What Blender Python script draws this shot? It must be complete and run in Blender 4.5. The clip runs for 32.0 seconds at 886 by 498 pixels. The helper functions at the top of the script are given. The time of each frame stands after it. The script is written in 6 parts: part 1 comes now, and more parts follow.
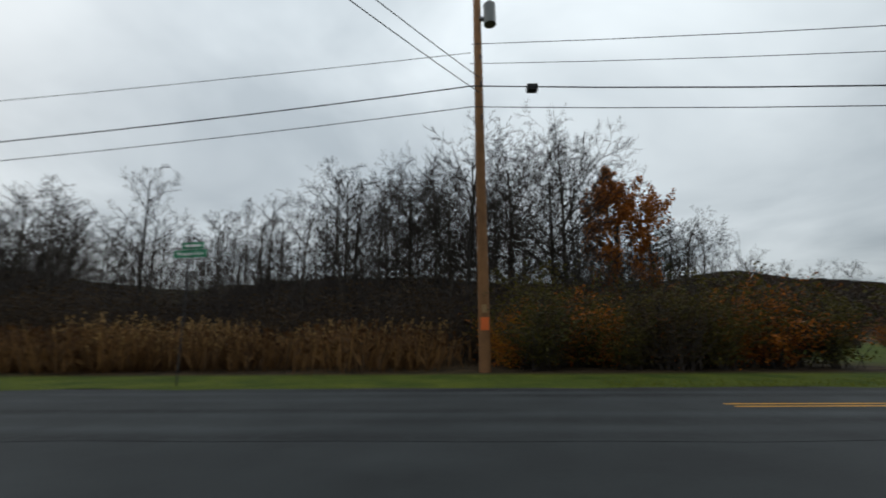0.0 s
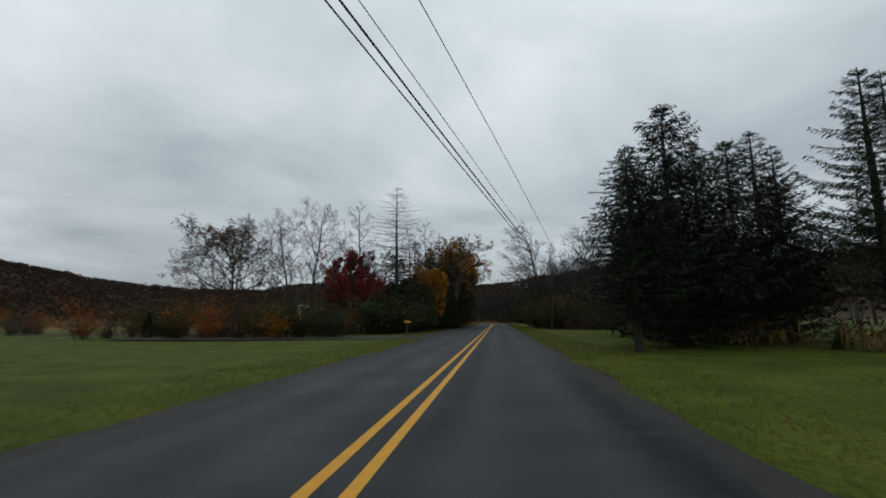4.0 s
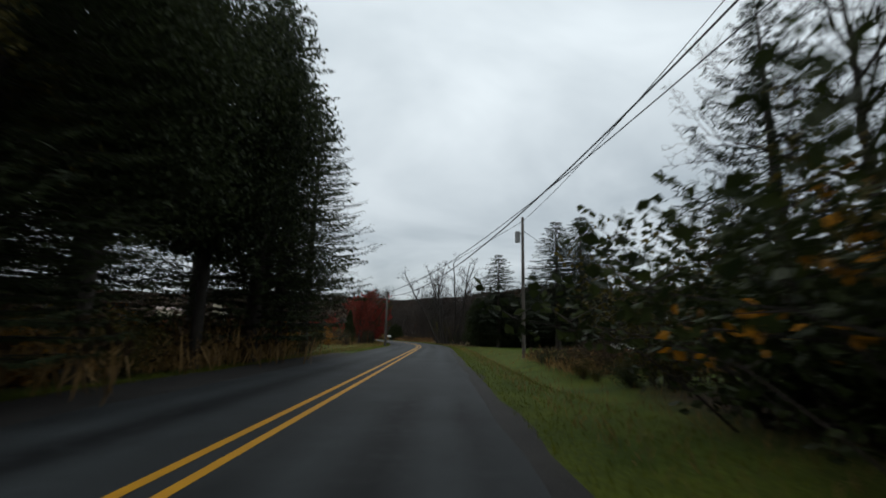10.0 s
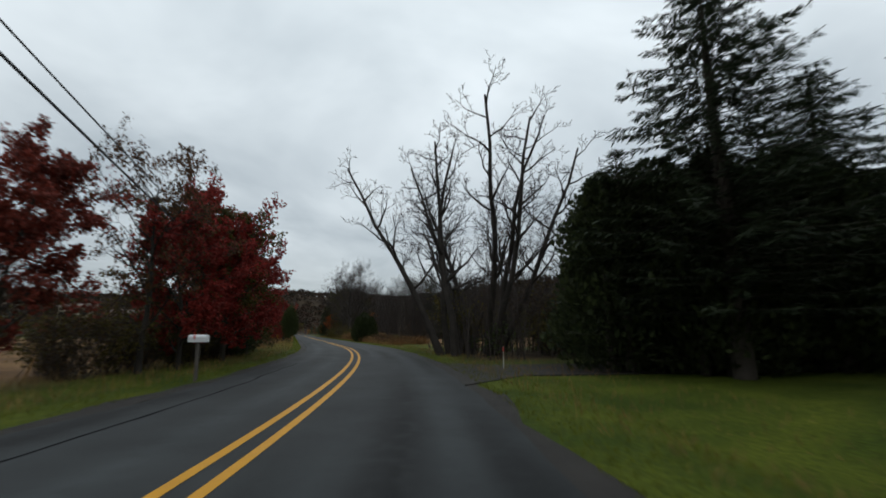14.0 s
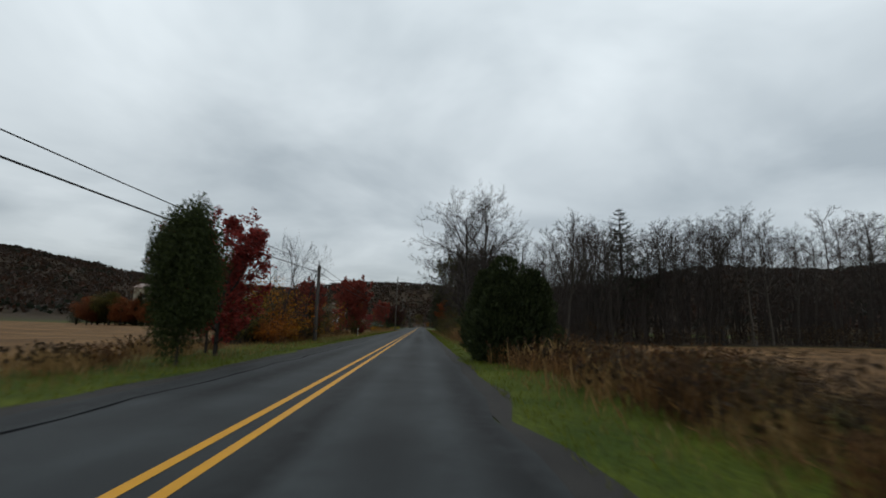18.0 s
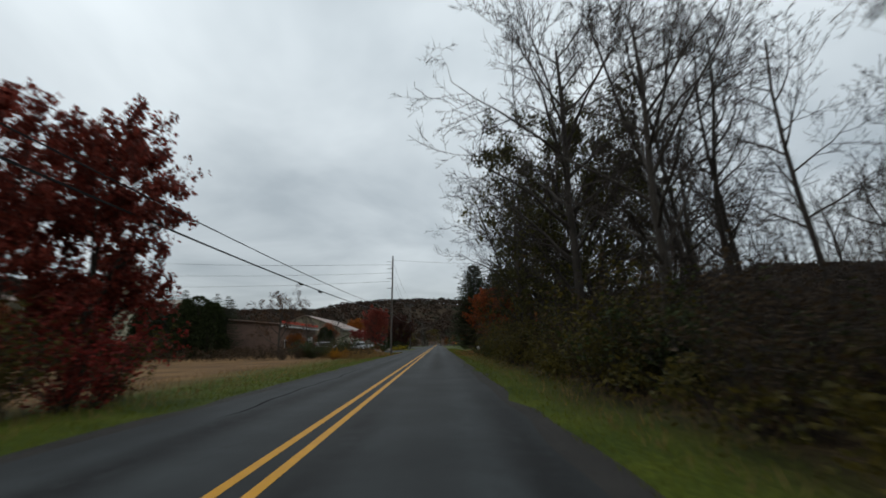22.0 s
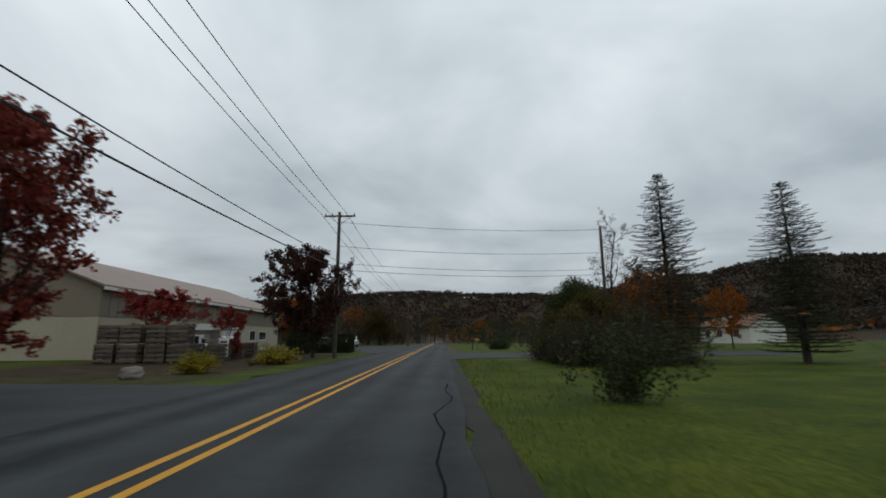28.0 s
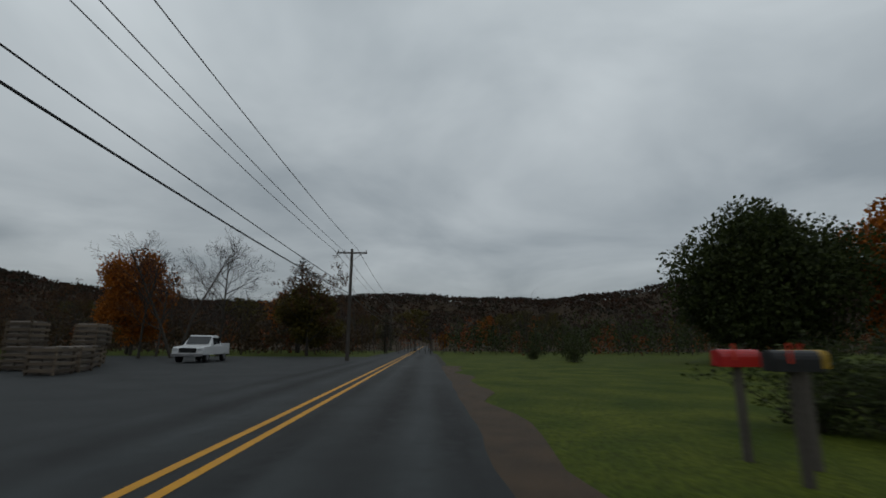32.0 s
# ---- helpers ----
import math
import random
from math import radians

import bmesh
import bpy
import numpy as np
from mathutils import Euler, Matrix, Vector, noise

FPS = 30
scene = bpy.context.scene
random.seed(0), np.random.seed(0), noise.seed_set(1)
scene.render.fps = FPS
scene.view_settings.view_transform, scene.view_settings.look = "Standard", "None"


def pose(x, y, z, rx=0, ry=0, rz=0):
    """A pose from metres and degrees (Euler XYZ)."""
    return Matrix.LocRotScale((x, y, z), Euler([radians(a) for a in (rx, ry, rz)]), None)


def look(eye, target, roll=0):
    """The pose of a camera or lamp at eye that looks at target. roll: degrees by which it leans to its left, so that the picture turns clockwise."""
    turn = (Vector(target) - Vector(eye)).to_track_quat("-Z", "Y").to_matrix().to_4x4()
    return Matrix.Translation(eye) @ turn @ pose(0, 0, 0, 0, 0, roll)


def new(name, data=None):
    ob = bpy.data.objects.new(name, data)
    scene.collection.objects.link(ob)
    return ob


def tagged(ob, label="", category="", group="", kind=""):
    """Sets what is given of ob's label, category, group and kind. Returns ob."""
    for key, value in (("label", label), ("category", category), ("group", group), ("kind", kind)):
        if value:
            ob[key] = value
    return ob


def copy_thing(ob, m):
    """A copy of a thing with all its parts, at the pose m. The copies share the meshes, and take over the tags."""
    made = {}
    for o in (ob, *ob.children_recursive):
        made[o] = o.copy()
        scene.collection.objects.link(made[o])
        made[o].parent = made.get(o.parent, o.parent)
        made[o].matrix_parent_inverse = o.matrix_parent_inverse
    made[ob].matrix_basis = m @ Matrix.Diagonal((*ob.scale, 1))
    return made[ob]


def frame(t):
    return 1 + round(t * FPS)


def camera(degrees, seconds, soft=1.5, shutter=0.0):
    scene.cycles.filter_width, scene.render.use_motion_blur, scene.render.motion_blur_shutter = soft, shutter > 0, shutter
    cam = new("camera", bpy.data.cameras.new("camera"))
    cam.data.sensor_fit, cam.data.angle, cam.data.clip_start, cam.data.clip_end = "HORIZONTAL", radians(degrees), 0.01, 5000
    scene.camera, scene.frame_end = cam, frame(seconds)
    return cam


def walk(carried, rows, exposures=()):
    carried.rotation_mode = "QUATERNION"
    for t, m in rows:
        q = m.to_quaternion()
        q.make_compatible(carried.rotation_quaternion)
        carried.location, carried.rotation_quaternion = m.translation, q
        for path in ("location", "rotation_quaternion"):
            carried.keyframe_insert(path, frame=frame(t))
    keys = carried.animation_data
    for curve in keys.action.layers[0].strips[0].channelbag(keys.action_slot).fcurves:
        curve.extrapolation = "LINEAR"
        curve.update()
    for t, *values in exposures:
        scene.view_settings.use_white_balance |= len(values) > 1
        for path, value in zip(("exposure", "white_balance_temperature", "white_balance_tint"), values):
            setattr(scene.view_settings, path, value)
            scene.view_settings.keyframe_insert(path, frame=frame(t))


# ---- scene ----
cam = camera(88.6, 32.0, soft=1.7, shutter=0.3)
PATH = [
    (0, (9.70, 3.39, 1.30), (7.738, 3.359, 1.698), -0.3),
    (0.5, (8.10, 4.85, 1.30), (6.161, 5.179, 1.687), -0.3),
    (1, (6.71, 6.36, 1.30), (4.900, 7.123, 1.678), -0.5),
    (1.5, (5.05, 8.25, 1.30), (3.477, 9.421, 1.682), -0.9),
    (2, (3.67, 10.54, 1.30), (2.408, 12.039, 1.672), -1.2),
    (2.5, (2.46, 13.45, 1.30), (1.520, 15.183, 1.658), -1.3),
    (3, (1.89, 16.85, 1.30), (1.233, 18.714, 1.640), -1.1),
    (3.5, (1.41, 20.39, 1.30), (1.003, 22.319, 1.629), -1.0),
    (4, (1.32, 24.19, 1.30), (1.089, 26.151, 1.608), -0.6),
    (4.5, (1.88, 28.27, 1.30), (1.732, 30.247, 1.604), 0.6),
    (6.5, (2.35, 50.31, 1.30), (2.306, 52.280, 1.656), 2.1),
    (7, (2.34, 56.64, 1.30), (2.315, 58.604, 1.675), 2.8),
    (7.5, (2.31, 63.04, 1.30), (2.283, 65.005, 1.678), 2.9),
    (8, (2.28, 69.52, 1.30), (2.258, 71.486, 1.678), 3.0),
    (8.5, (2.17, 76.08, 1.30), (2.159, 78.049, 1.676), 2.9),
    (9, (2.11, 82.73, 1.30), (2.104, 84.695, 1.681), 2.6),
    (9.5, (2.21, 89.46, 1.30), (2.211, 91.427, 1.682), 2.0),
    (10, (2.35, 96.27, 1.30), (2.353, 98.234, 1.678), 1.4),
    (10.5, (2.43, 103.14, 1.30), (2.430, 105.101, 1.675), 0.9),
    (11, (2.30, 110.02, 1.30), (2.305, 111.981, 1.670), 0.4),
    (11.5, (2.40, 116.80, 1.30), (2.410, 118.765, 1.669), -0.2),
    (12, (2.35, 123.54, 1.30), (2.378, 125.503, 1.668), -0.8),
    (12.5, (2.26, 130.14, 1.30), (2.290, 132.106, 1.665), -1.1),
    (13, (2.25, 136.59, 1.30), (2.280, 138.552, 1.662), -0.9),
    (13.5, (2.09, 142.83, 1.30), (2.120, 144.799, 1.661), -0.6),
    (14, (1.96, 149.14, 1.30), (1.972, 151.106, 1.661), -0.2),
    (14.5, (1.63, 155.42, 1.30), (1.588, 157.387, 1.664), 0.0),
    (15, (1.30, 161.77, 1.30), (1.191, 163.734, 1.667), -0.0),
    (15.5, (0.83, 168.15, 1.30), (0.655, 170.109, 1.671), 0.2),
    (17.5, (-5.18, 193.39, 1.30), (-5.669, 195.296, 1.645), 0.9),
    (18, (-7.15, 199.77, 1.30), (-7.670, 201.669, 1.635), 1.3),
    (18.5, (-9.20, 206.16, 1.30), (-9.743, 208.063, 1.627), 1.1),
    (19, (-11.10, 212.53, 1.30), (-11.670, 214.412, 1.639), 0.8),
    (19.5, (-13.37, 218.76, 1.30), (-13.944, 220.648, 1.634), 0.5),
    (20, (-15.46, 225.02, 1.30), (-16.030, 226.904, 1.645), 0.1),
    (20.5, (-17.32, 231.30, 1.30), (-17.895, 233.184, 1.662), -0.3),
    (21, (-19.35, 237.50, 1.30), (-19.929, 239.374, 1.688), -0.6),
    (21.5, (-21.32, 243.79, 1.30), (-21.899, 245.659, 1.700), -1.0),
    (22, (-23.42, 250.03, 1.30), (-23.991, 251.905, 1.706), -1.2),
    (22.5, (-25.41, 256.31, 1.30), (-25.986, 258.182, 1.704), -1.2),
    (23, (-27.38, 262.59, 1.30), (-27.955, 264.458, 1.709), -1.1),
    (23.5, (-29.40, 268.83, 1.30), (-29.986, 270.701, 1.703), -0.9),
    (24, (-31.42, 275.05, 1.30), (-32.003, 276.923, 1.697), -0.7),
    (24.5, (-33.39, 281.26, 1.30), (-33.969, 283.141, 1.703), -0.5),
    (25, (-35.32, 287.55, 1.30), (-35.904, 289.426, 1.698), -0.6),
    (25.5, (-37.28, 293.87, 1.30), (-37.858, 295.746, 1.704), -0.7),
    (26, (-39.14, 300.25, 1.30), (-39.722, 302.126, 1.706), -0.6),
    (26.5, (-41.07, 306.61, 1.30), (-41.653, 308.483, 1.708), -0.5),
    (28.5, (-48.55, 332.05, 1.30), (-49.154, 333.922, 1.685), -0.5),
    (29, (-50.93, 338.46, 1.30), (-51.501, 340.336, 1.689), -0.3),
    (29.5, (-52.99, 344.75, 1.30), (-53.539, 346.633, 1.707), 0.0),
    (30, (-54.78, 350.89, 1.30), (-55.328, 352.772, 1.711), 0.2),
    (30.5, (-56.48, 356.74, 1.30), (-57.027, 358.610, 1.717), 0.2),
    (31, (-58.18, 362.28, 1.30), (-58.737, 364.157, 1.721), 0.2),
    (31.5, (-60.06, 367.60, 1.30), (-60.606, 369.483, 1.721), 0.2),
    (32, (-61.98, 372.90, 1.30), (-62.516, 374.777, 1.710), 0.3),
]
# the clip's camera opens up under the trees and closes down in the open
walk(cam, [(t, look(eye, target, roll)) for t, eye, target, roll in PATH],
     [(0, -0.05), (4, -0.1), (7, 0.1), (9, 0.1), (11, 0.0), (15, 0.1), (19, -0.05), (23, 0.0), (27, -0.1), (30, -0.3), (32, -0.65)])

# ---- sky and light ----
world = bpy.data.worlds.new("overcast_sky")
scene.world = world
world.use_nodes = True
wn, wl = world.node_tree.nodes, world.node_tree.links
wn.clear()
SUN_EL, SUN_ROT = radians(38), radians(200)
sky = wn.new("ShaderNodeTexSky")
sky.sky_type, sky.sun_disc, sky.sun_elevation, sky.sun_rotation = "NISHITA", False, SUN_EL, SUN_ROT
sky.dust_density, sky.ozone_density = 3.0, 2.0
co = wn.new("ShaderNodeTexCoord")
sep = wn.new("ShaderNodeSeparateXYZ")
wl.new(co.outputs["Generated"], sep.inputs[0])
# a flat cloud deck: the direction divided by its height
deck = wn.new("ShaderNodeMath"); deck.operation = "ADD"; deck.inputs[1].default_value = 0.16
wl.new(sep.outputs["Z"], deck.inputs[0])
dx = wn.new("ShaderNodeMath"); dx.operation = "DIVIDE"
dy = wn.new("ShaderNodeMath"); dy.operation = "DIVIDE"
wl.new(sep.outputs["X"], dx.inputs[0]); wl.new(deck.outputs[0], dx.inputs[1])
wl.new(sep.outputs["Y"], dy.inputs[0]); wl.new(deck.outputs[0], dy.inputs[1])
comb = wn.new("ShaderNodeCombineXYZ")
wl.new(dx.outputs[0], comb.inputs[0]); wl.new(dy.outputs[0], comb.inputs[1])
cloud = wn.new("ShaderNodeTexNoise")
cloud.inputs["Scale"].default_value, cloud.inputs["Detail"].default_value, cloud.inputs["Roughness"].default_value = 0.9, 5.0, 0.5
cloud.inputs["Distortion"].default_value = 0.4
wl.new(comb.outputs[0], cloud.inputs["Vector"])
cr = wn.new("ShaderNodeValToRGB")
cr.color_ramp.elements[0].position, cr.color_ramp.elements[0].color = 0.34, (0.46, 0.52, 0.555, 1)
cr.color_ramp.elements[1].position, cr.color_ramp.elements[1].color = 0.66, (0.80, 0.87, 0.90, 1)
wl.new(cloud.outputs["Fac"], cr.inputs[0])
# the deck is thinner overhead and greyer low down
hz = wn.new("ShaderNodeMapRange")
hz.inputs["From Min"].default_value, hz.inputs["From Max"].default_value = 0.0, 0.6
hz.inputs["To Min"].default_value, hz.inputs["To Max"].default_value = 0.52, 1.0
wl.new(sep.outputs["Z"], hz.inputs["Value"])
mul = wn.new("ShaderNodeMix"); mul.data_type, mul.blend_type = "RGBA", "MULTIPLY"
mul.inputs["Factor"].default_value = 1.0
wl.new(cr.outputs[0], mul.inputs["A"]); wl.new(hz.outputs[0], mul.inputs["B"])
mixs = wn.new("ShaderNodeMix"); mixs.data_type = "RGBA"
mixs.inputs["Factor"].default_value = 0.9
skys = wn.new("ShaderNodeMix"); skys.data_type, skys.blend_type = "RGBA", "MULTIPLY"
skys.inputs["Factor"].default_value, skys.inputs["B"].default_value = 1.0, (0.12, 0.12, 0.12, 1)
wl.new(sky.outputs[0], skys.inputs["A"])
wl.new(skys.outputs["Result"], mixs.inputs["A"]); wl.new(mul.outputs["Result"], mixs.inputs["B"])
bg = wn.new("ShaderNodeBackground"); bg.inputs["Strength"].default_value = 1.25
wo = wn.new("ShaderNodeOutputWorld")
wl.new(mixs.outputs["Result"], bg.inputs["Color"]); wl.new(bg.outputs[0], wo.inputs["Surface"])
sun = new("sun", bpy.data.lights.new("sun", "SUN"))
sun.data.energy, sun.data.angle, sun.data.color = 0.25, radians(25), (1.0, 0.96, 0.9)
sun.matrix_world = look((0, 0, 60), (20, -55, 0))


# ---- materials ----
def mat(name, base, second=None, scale=3.0, fine=40.0, rough=0.8, metal=0.0, bump=0.3, spread=0.5, island=0.0, obj=0.0, detail=4.0, dist=0.02, spec=0.18):
    """Two-tone noise at two scales, with optional change from piece to piece and thing to thing."""
    m = bpy.data.materials.new(name)
    m.use_nodes = True
    n, l = m.node_tree.nodes, m.node_tree.links
    b = n["Principled BSDF"]
    b.inputs["Roughness"].default_value, b.inputs["Metallic"].default_value = rough, metal
    b.inputs["Specular IOR Level"].default_value = spec
    geo = n.new("ShaderNodeNewGeometry")
    a = n.new("ShaderNodeTexNoise"); a.inputs["Scale"].default_value, a.inputs["Detail"].default_value = scale, detail
    f = n.new("ShaderNodeTexNoise"); f.inputs["Scale"].default_value, f.inputs["Detail"].default_value = fine, 3.0
    l.new(geo.outputs["Position"], a.inputs["Vector"]); l.new(geo.outputs["Position"], f.inputs["Vector"])
    mixf = n.new("ShaderNodeMath"); mixf.operation = "MULTIPLY_ADD"
    mixf.inputs[1].default_value = 0.55
    l.new(a.outputs["Fac"], mixf.inputs[0])
    half = n.new("ShaderNodeMath"); half.operation = "MULTIPLY"; half.inputs[1].default_value = 0.45
    l.new(f.outputs["Fac"], half.inputs[0]); l.new(half.outputs[0], mixf.inputs[2])
    out = mixf.outputs[0]
    for amount, source in ((island, geo.outputs["Random Per Island"]), (obj, None)):
        if amount:
            if source is None:
                info = n.new("ShaderNodeObjectInfo"); source = info.outputs["Random"]
            mv = n.new("ShaderNodeMath"); mv.operation = "MULTIPLY_ADD"; mv.inputs[1].default_value = amount
            off = n.new("ShaderNodeMath"); off.operation = "SUBTRACT"; off.inputs[1].default_value = amount / 2
            l.new(source, mv.inputs[0]); l.new(out, off.inputs[0]); l.new(off.outputs[0], mv.inputs[2])
            out = mv.outputs[0]
    ramp = n.new("ShaderNodeValToRGB")
    second = second or tuple(c * 0.6 for c in base)
    ramp.color_ramp.elements[0].position, ramp.color_ramp.elements[1].position = 0.5 - spread / 2, 0.5 + spread / 2
    ramp.color_ramp.elements[0].color, ramp.color_ramp.elements[1].color = (*second, 1), (*base, 1)
    l.new(out, ramp.inputs[0]); l.new(ramp.outputs[0], b.inputs["Base Color"])
    if bump:
        bp = n.new("ShaderNodeBump"); bp.inputs["Strength"].default_value, bp.inputs["Distance"].default_value = bump, dist
        l.new(f.outputs["Fac"], bp.inputs["Height"]); l.new(bp.outputs[0], b.inputs["Normal"])
    return m


def leaf_mat(name, base, second, rough=0.55, island=0.9, obj=0.25):
    """Leaves: a little light comes through them."""
    m = mat(name, base, second, scale=0.7, fine=9.0, rough=rough, bump=0.0, island=island, obj=obj, spread=0.9, spec=0.12)
    n, l = m.node_tree.nodes, m.node_tree.links
    b, o = n["Principled BSDF"], n["Material Output"]
    tr, mx = n.new("ShaderNodeBsdfTranslucent"), n.new("ShaderNodeMixShader")
    mx.inputs[0].default_value = 0.3
    l.new(b.inputs["Base Color"].links[0].from_socket, tr.inputs["Color"])
    l.new(b.outputs[0], mx.inputs[1]); l.new(tr.outputs[0], mx.inputs[2]); l.new(mx.outputs[0], o.inputs["Surface"])
    return m


BARK = mat("bark", (0.062, 0.0527, 0.0434), (0.0217, 0.0186, 0.01612), scale=2.0, fine=25, bump=0.6, obj=0.4)
BARK_PALE = mat("pale_bark", (0.165, 0.1462, 0.1237), (0.0675, 0.06, 0.0525), scale=1.5, fine=20, bump=0.6, obj=0.3)
TWIG = mat("twig", (0.0527, 0.04216, 0.03596), (0.0248, 0.02046, 0.0186), scale=1.0, fine=8, bump=0.0, obj=0.5)
TWIG_PALE = mat("pale_twig", (0.1275, 0.1087, 0.09375), (0.06, 0.0525, 0.045), scale=1.0, fine=8, bump=0.0, obj=0.4)
L_RED = leaf_mat("crimson_leaves", (0.33, 0.04, 0.032), (0.10, 0.022, 0.018))
L_DRED = leaf_mat("dark_red_leaves", (0.29, 0.055, 0.036), (0.105, 0.028, 0.02))
L_ORANGE = leaf_mat("orange_leaves", (0.40, 0.125, 0.014), (0.14, 0.05, 0.011))
L_DULL = leaf_mat("dull_red_leaves", (0.25, 0.075, 0.022), (0.08, 0.03, 0.014))
L_YELLOW = leaf_mat("yellow_leaves", (0.46, 0.20, 0.012), (0.15, 0.07, 0.01))
L_OLIVE = leaf_mat("olive_leaves", (0.115, 0.088, 0.018), (0.036, 0.036, 0.011))
L_GREEN = leaf_mat("green_leaves", (0.052, 0.066, 0.019), (0.018, 0.026, 0.01))
L_RUSSET = leaf_mat("russet_leaves", (0.1152, 0.054, 0.0216), (0.0432, 0.0252, 0.01296))
L_BROWN = leaf_mat("brown_leaves", (0.0792, 0.0504, 0.0252), (0.0324, 0.0216, 0.01296))
NEEDLE = leaf_mat("spruce_needles", (0.036, 0.048, 0.026), (0.014, 0.020, 0.012))
NEEDLE_B = leaf_mat("blue_spruce_needles", (0.026, 0.034, 0.026), (0.011, 0.015, 0.012))
CEDAR = leaf_mat("cedar_foliage", (0.046, 0.058, 0.022), (0.017, 0.024, 0.011))
L_PLUM = leaf_mat("plum_leaves", (0.085, 0.032, 0.024), (0.035, 0.017, 0.013))
L_GOLD = leaf_mat("gold_bloom", (0.40, 0.29, 0.02), (0.13, 0.13, 0.015))
L_RUST = leaf_mat("rust_orange_leaves", (0.36, 0.085, 0.018), (0.10, 0.035, 0.014))
L_DRAB = leaf_mat("drab_green_leaves", (0.085, 0.075, 0.020), (0.028, 0.030, 0.011))
DEADN = leaf_mat("dead_grass", (0.32, 0.20, 0.08), (0.13, 0.08, 0.034))
REED = leaf_mat("dry_reeds", (0.22, 0.115, 0.042), (0.06, 0.034, 0.018))
HILL_B = leaf_mat("far_brown_canopy", (0.046, 0.029, 0.019), (0.030, 0.021, 0.015), island=0.5)
HILL_R = leaf_mat("far_rusty_canopy", (0.066, 0.029, 0.017), (0.038, 0.021, 0.014), island=0.5)
HILL_G = leaf_mat("far_evergreen_canopy", (0.02, 0.023, 0.014), (0.013, 0.016, 0.010), island=0.5)
GRASSB = leaf_mat("grass_blades", (0.14, 0.15, 0.016), (0.07, 0.085, 0.011), obj=0.0)
ASPHALT = mat("asphalt", (0.036, 0.0405, 0.042), (0.016, 0.018, 0.019), scale=0.55, fine=60, rough=0.75, bump=0.35, dist=0.01, spec=0.14, spread=0.34)
STAIN = mat("worn_dark_asphalt", (0.017, 0.019, 0.02), (0.010, 0.011, 0.012), scale=1.4, fine=50, rough=0.85, bump=0.3, dist=0.01, spec=0.08)
DIRT = mat("brown_gravel_edge", (0.085, 0.055, 0.032), (0.03, 0.024, 0.018), scale=1.6, fine=40, bump=0.8, dist=0.03)
SEAL = mat("crack_sealant", (0.012, 0.0125, 0.014), (0.008, 0.008, 0.009), scale=2, fine=30, rough=0.9, bump=0.0, spec=0.02)
GRAVEL = mat("gravel", (0.042, 0.038, 0.034), (0.016, 0.015, 0.014), scale=0.9, fine=45, bump=0.8, dist=0.03)
YELLOW = mat("road_paint", (0.62, 0.30, 0.012), (0.42, 0.20, 0.015), scale=4, fine=70, rough=0.6, bump=0.15)
WOOD_POLE = mat("pole_wood", (0.23, 0.115, 0.05), (0.10, 0.05, 0.026), scale=2.0, fine=18, bump=0.5, obj=0.3)
WOOD_GREY = mat("weathered_wood", (0.102, 0.09, 0.078), (0.048, 0.042, 0.0372), scale=2.0, fine=22, bump=0.5, obj=0.4)
WIRE = mat("wire_sheath", (0.025, 0.025, 0.027), (0.015, 0.015, 0.016), rough=0.5, bump=0.0)
STEEL = mat("galvanised_steel", (0.32, 0.33, 0.34), (0.2, 0.2, 0.21), rough=0.45, metal=0.8, bump=0.05)
DARKM = mat("dark_metal", (0.06, 0.06, 0.065), (0.035, 0.035, 0.037), rough=0.5, metal=0.5, bump=0.05)
PORCELAIN = mat("insulator", (0.10, 0.09, 0.085), (0.06, 0.05, 0.05), rough=0.2, bump=0.0)


